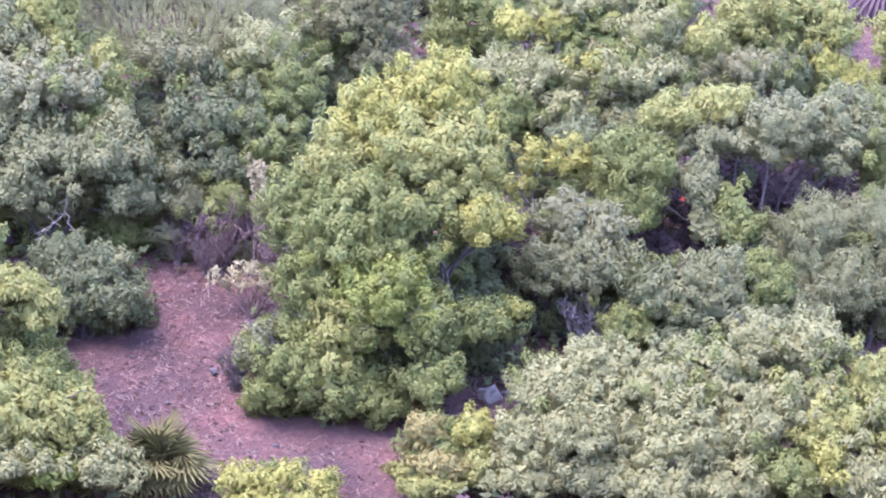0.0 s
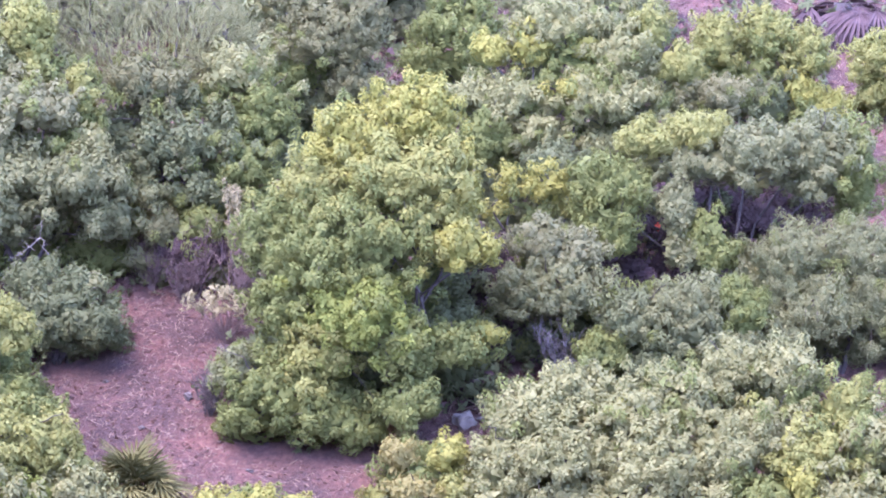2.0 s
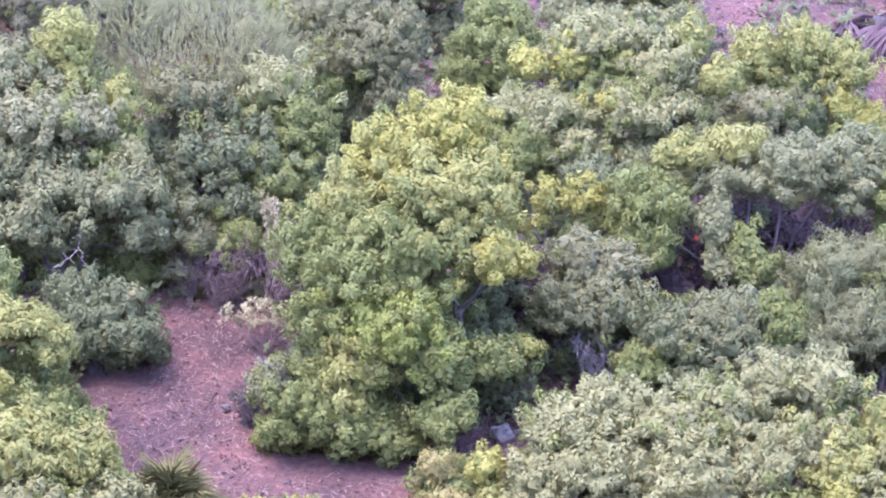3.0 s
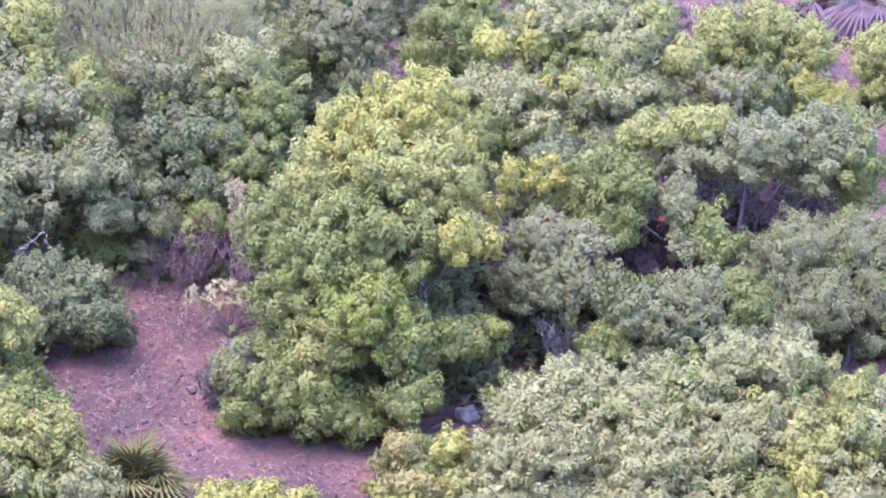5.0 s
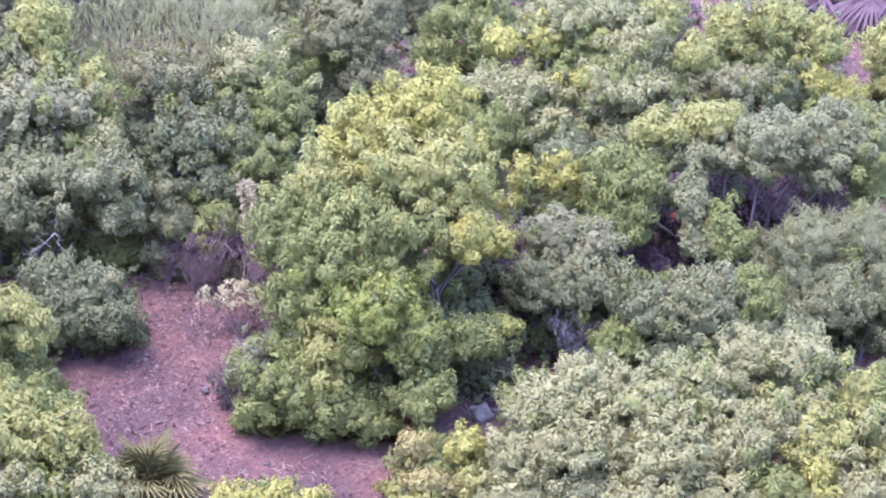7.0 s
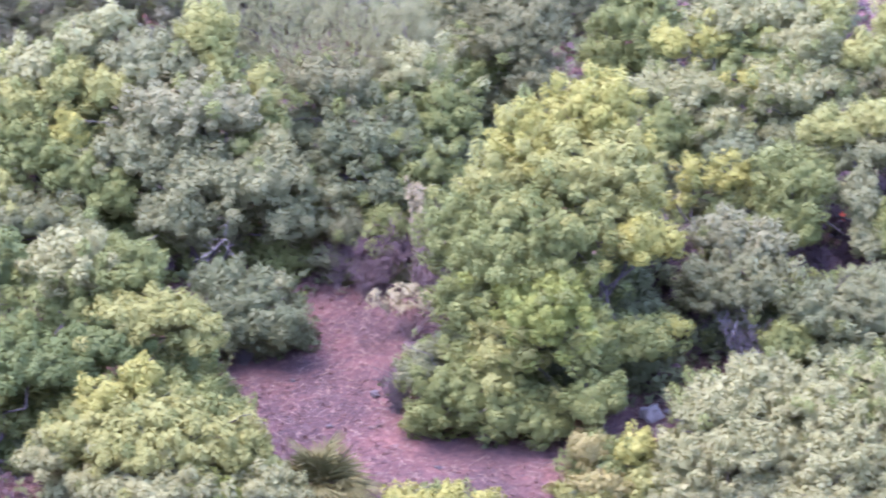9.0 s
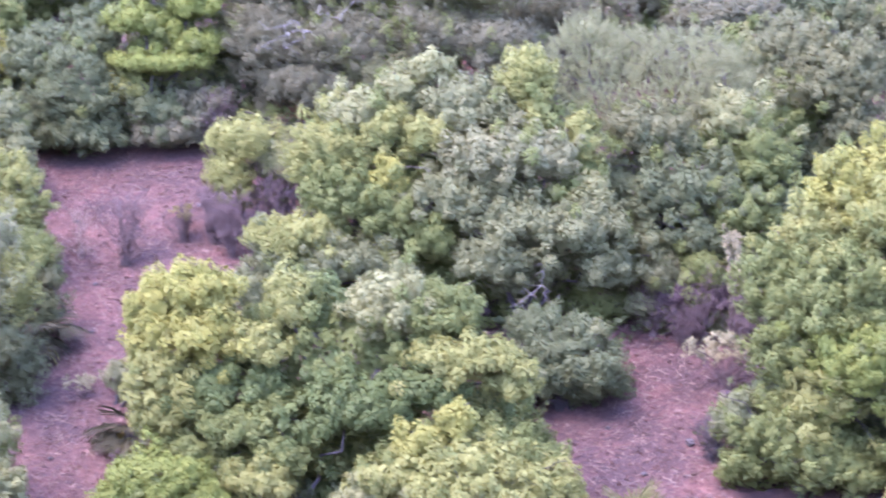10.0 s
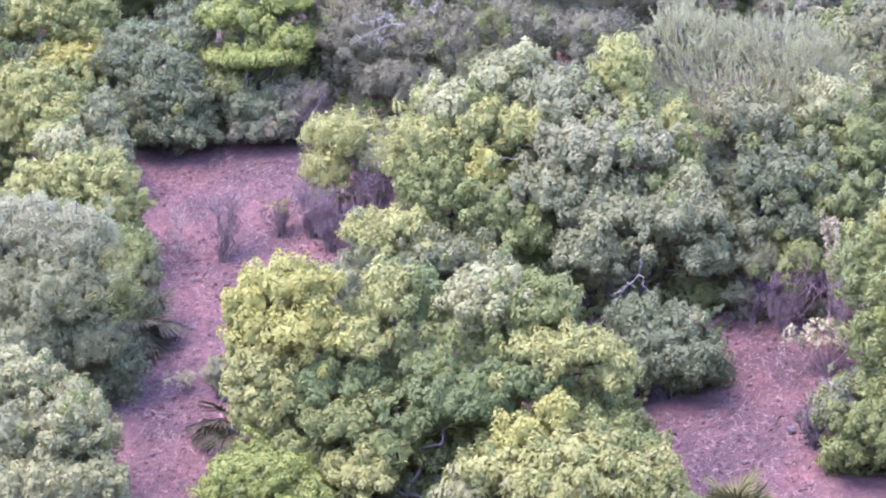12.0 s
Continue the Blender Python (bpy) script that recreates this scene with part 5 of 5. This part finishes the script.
bare_shrub("low reddish dry brush at the clearing's far end", -5.10, 55.55, 0.75, 0.40, 322, 16)
bare_shrub("low reddish dry brush at the clearing's far end", -4.55, 55.25, 0.65, 0.40, 323, 14)
bare_shrub("leafless purplish brush beside a tall rounded tree", -3.45, 55.45, 1.25, 0.45, 324, 18)
bare_shrub("thin leafless purplish brush on the path's edge", -13.35, 58.55, 1.0, 0.40, 325, 15)
bare_shrub("thin leafless purplish brush on the path's edge", -13.95, 58.55, 0.6, 0.35, 326, 7)
bare_shrub("leafless reddish shrub beside a small pale shrub", -12.15, 59.1, 1.55, 0.40, 327, 16)
dry_bush("pale dry flower heads above dark foliage", -1.20, 60.0, 1.65, 0.12, 328, 4)
dry_bush("pale dry flower heads above dark foliage", -1.92, 62.0, 0.75, 0.10, 329, 3)
for bx, by, bh in ((-7.10, 52.95, 0.35), (-6.45, 53.3, 0.40), (-5.85, 53.85, 0.40)):
    bare_shrub("low dry brown twigs at a shrub's foot", bx, by, bh, 0.30, 330 + int(10 * -bx), 10, BARK)
bare_shrub("thin bleached sapling stem on the path", -15.65, 57.9, 0.75, 0.10, 321, 3, STRAW)


def dead_branch(label, at, tips, seed):
    """A bleached dead branch that forks among the leaves."""
    rng = np.random.default_rng(seed)
    root = thing("dead_branch", label, "branch", *at)
    for tip in tips:
        main, rad = crooked(rng, (0, 0, 0), tip, 6, 0.06, 0.009, 0.004)
        paths = [(main, rad)]
        for q in range(5):
            i = rng.integers(2, 6)
            paths.append(crooked(rng, main[i], main[i] + rng.normal(0, 0.14, 3), 4, 0.08, 0.007, 0.003))
        v, t = tubes(paths, 5)
        mesh_object("limb", v, t, DEAD_WOOD, root, smooth=True)
    return root


dead_branch("bleached dead branch among dull grey foliage", (-11.91, 61.0, 5.6), [(-1.05, -0.10, -0.35), (-0.80, -0.10, 0.06), (-0.50, -0.10, -0.30)], 701)
dead_branch("bleached dead branch among dull grey foliage", (-11.36, 61.0, 5.8), [(0.40, -0.10, 0.66), (-0.42, -0.10, 0.15)], 702)
dead_branch("grey dead twigs before a dark hollow", (-6.87, 54.6, 2.19), [(-0.53, -0.15, -0.60), (-0.28, -0.15, -0.26), (0.29, -0.15, -0.46), (0.10, -0.12, 0.42)], 703)


# ---- stones, flower, litter ----
def stone(label, x, y, sx, sy, sz, seed, material=STONE):
    rng = np.random.default_rng(seed)
    bm = bmesh.new()
    bmesh.ops.create_icosphere(bm, subdivisions=3, radius=1.0)
    off = Vector(rng.uniform(0, 50, 3))
    for v in bm.verts:
        k = 1 + 0.55 * noise.noise(v.co * 1.3 + off) + 0.16 * noise.noise(v.co * 3.0 + off)
        flat = Vector((max(-0.8, min(0.8, v.co.x)), max(-0.8, min(0.8, v.co.y)), max(-0.7, min(0.75, v.co.z))))
        v.co = Vector((flat.x * sx * k, flat.y * sy * k, flat.z * sz * k))
    me = bpy.data.meshes.new("stone")
    bm.to_mesh(me)
    bm.free()
    me.materials.append(material)
    ob = new("stone", me)
    ob.location = (x, y, ground_z(x, y) + sz * 0.3)
    ob.rotation_euler = (rng.uniform(-0.2, 0.2), rng.uniform(-0.2, 0.2), rng.uniform(0, 6))
    return tagged(ob, label, "stone", "stones on the soil")


stone("grey angular stone half hidden under a tree", 0.22, 51.80, 0.19, 0.15, 0.17, 401)
stone("small pale stone beside the angular one", 0.52, 51.9, 0.11, 0.06, 0.05, 402)
stone("dark brown stone on the trampled straw", -4.23, 52.5, 0.11, 0.08, 0.07, 403, BARK)
stone("pale stone on the bare patch up the slope", 7.0, 57.2, 0.10, 0.08, 0.07, 404)
for k, (sx, sy) in enumerate([(-5.6, 52.9), (-4.9, 51.6), (-3.1, 50.4), (-15.2, 57.1), (-14.9, 55.6), (-14.1, 56.5), (-14.6, 51.6), (-16.1, 59.3), (-13.9, 59.9)]):
    stone("small brown stone lying in dry litter", sx, sy, 0.05 + 0.01 * (k % 3), 0.05, 0.035, 410 + k, BARK)


def red_flower(x, y, z):
    rng = np.random.default_rng(501)
    root = thing("red_flower", "single red flower head among green leaves", "flower", x, y, z)
    spots = rng.normal(0, 0.03, (9, 3))
    axes = rng.normal(size=(9, 3)) + (0, -0.8, 0.4)
    axes /= np.linalg.norm(axes, axis=1)[:, None]
    v, t = leaves_at("tuft", spots, axes, rng, 0.6)
    mesh_object("petals", v, t, RED_PETAL, root)
    v, t = tubes([crooked(rng, (0, 0, 0), (0.1, 0.5, -0.35), 5, 0.04, 0.006, 0.01)], 4)
    mesh_object("stem", v, t, BARK, root, smooth=True)


red_flower(3.36, 54.55, 2.61)


def open_ground(rng, n, x0, x1, y0, y1):
    """Random places on the soil that no crown covers."""
    p = np.stack([rng.uniform(x0, x1, n), rng.uniform(y0, y1, n)], 1)
    free = np.ones(n, bool)
    for cx, cy, rx, ry in FOOTPRINTS:
        free &= ((p[:, 0] - cx) / rx) ** 2 + ((p[:, 1] - cy) / ry) ** 2 > 0.5
    return p[free]


def straw_litter():
    """Trampled straw and thin twigs over the open soil."""
    rng = np.random.default_rng(601)
    for name, label, count, lo, hi, thick, mat, cat in (
        ("straw_litter", "bleached dry straw lying on reddish soil", 24000, 0.03, 0.24, 0.0045, STRAW, "straw"),
        ("twig_litter", "dark dry twigs lying on reddish soil", 9000, 0.04, 0.22, 0.006, DRY_STEM, "twigs"),
    ):
        paths = []
        for x, y in open_ground(rng, count, -17.5, 9.5, 48.2, 67.5):
            a, ln = rng.uniform(0, math.pi), lo + (hi - lo) * rng.random() ** 2
            dx, dy = math.cos(a) * ln / 2, math.sin(a) * ln / 2
            lift = rng.uniform(0.0, 0.05)
            bow = rng.normal(0, 0.07) * ln
            mx, my = x - math.sin(a) * bow, y + math.cos(a) * bow
            pts = [(x - dx, y - dy, ground_z(x - dx, y - dy) + 0.003), (mx, my, ground_z(mx, my) + 0.007 + lift * 0.6), (x + dx, y + dy, ground_z(x + dx, y + dy) + 0.004 + lift * rng.random())]
            paths.append((pts, (thick, thick * 0.8, thick * 0.5)))
        v, t = tubes(paths, 3)
        tagged(mesh_object(name, v, t, mat), label, cat, kind="stuff")


def leaf_litter():
    """Fallen dry leaves over the open soil."""
    rng = np.random.default_rng(602)
    for name, label, count, mat in (("leaf_litter", "pale fallen dry leaves on reddish soil", 26000, LEAF["litter"]), ("leaf_litter", "dark brown fallen leaves on reddish soil", 26000, LEAF["mould"])):
        p = open_ground(rng, count, -17.5, 9.5, 48.2, 67.5)
        n = len(p)
        blade = leaf_blade(0.090, 0.040, 0.010) - (0.035, 0, 0)
        a = rng.uniform(0, 6.28, n)
        axes = np.stack([rng.normal(0, 0.5, n), rng.normal(0, 0.5, n), np.ones(n)], 1)
        axes /= np.linalg.norm(axes, axis=1)[:, None]
        turn = frames_along(axes, rng) * rng.uniform(0.5, 1.3, n)[:, None, None]
        z = np.array([ground_z(x, y) for x, y in p]) + 0.012
        v = np.einsum("nij,kj->nki", turn, blade) + np.stack([p[:, 0], p[:, 1], z], 1)[:, None]
        i = np.arange(n)[:, None] * 4
        t = np.concatenate([i + (0, 1, 2), i + (0, 2, 3)], 1).reshape(-1, 3)
        tagged(mesh_object(name, v.reshape(-1, 3), t, mat), label, "leaves", kind="stuff")


straw_litter()
leaf_litter()

# ---- low dark leaves, added to hide the soil beneath the thicket and stand in for its shade ----
CLEARINGS = [
    [(-5.5, 55.1), (-4.3, 55.4), (-3.3, 54.6), (-3.8, 53.7), (-4.2, 52.4), (-3.4, 51.2), (-1.9, 50.8), (-1.0, 50.9), (-0.2, 52.0), (0.6, 52.0), (0.6, 50.8), (-1.0, 49.9), (-1.0, 48.5), (-4.2, 48.4), (-5.4, 49.2), (-6.3, 50.6), (-6.7, 52.3), (-6.4, 53.5)],
    [(-17.2, 62.1), (-15.6, 62.5), (-14.1, 62.7), (-12.7, 60.4), (-11.8, 59.2), (-12.5, 57.2), (-13.1, 55.7), (-14.0, 54.8), (-13.4, 53.1), (-13.4, 51.7), (-13.5, 50.2), (-13.4, 49.3), (-14.7, 49.2), (-15.9, 53.4), (-15.7, 55.2), (-15.9, 57.4), (-16.8, 59.0), (-17.4, 61.1)],
    [(7.1, 64.8), (7.8, 65.1), (7.5, 62.2), (8.2, 62.0), (8.5, 57.9), (7.0, 57.7), (7.7, 59.9), (7.3, 61.3), (7.1, 63.0)],
    [(4.1, 67.9), (5.4, 68.0), (5.0, 65.5), (4.1, 65.4)],
    [(6.1, 54.0), (8.0, 54.3), (7.9, 52.8), (5.9, 52.7)],
]


def within(px, py, ring):
    """Which points lie inside the ring."""
    inside = np.zeros(len(px), bool)
    for (ax, ay), (bx, by) in zip(ring, ring[1:] + ring[:1]):
        cross = (ay > py) != (by > py)
        inside ^= cross & (px < (bx - ax) * (py - ay) / (by - ay + 1e-9) + ax)
    return inside


def undergrowth():
    rng = np.random.default_rng(603)
    n = 26000
    x, y = rng.uniform(-26, 13, n), rng.uniform(45.5, 76, n)
    free = np.ones(n, bool)
    for ring in CLEARINGS:
        free &= ~within(x, y, ring)
    x, y = x[free], y[free]
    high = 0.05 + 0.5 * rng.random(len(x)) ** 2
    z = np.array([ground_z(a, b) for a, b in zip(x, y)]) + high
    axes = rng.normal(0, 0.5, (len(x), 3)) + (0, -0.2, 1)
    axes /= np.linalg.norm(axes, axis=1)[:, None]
    # dark and brown leaf colours take the place of shaded soil
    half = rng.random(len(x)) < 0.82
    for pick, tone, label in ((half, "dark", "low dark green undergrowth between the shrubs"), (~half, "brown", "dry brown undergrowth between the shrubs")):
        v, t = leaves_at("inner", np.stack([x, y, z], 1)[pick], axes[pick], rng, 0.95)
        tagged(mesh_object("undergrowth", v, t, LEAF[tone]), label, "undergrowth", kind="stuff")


undergrowth()
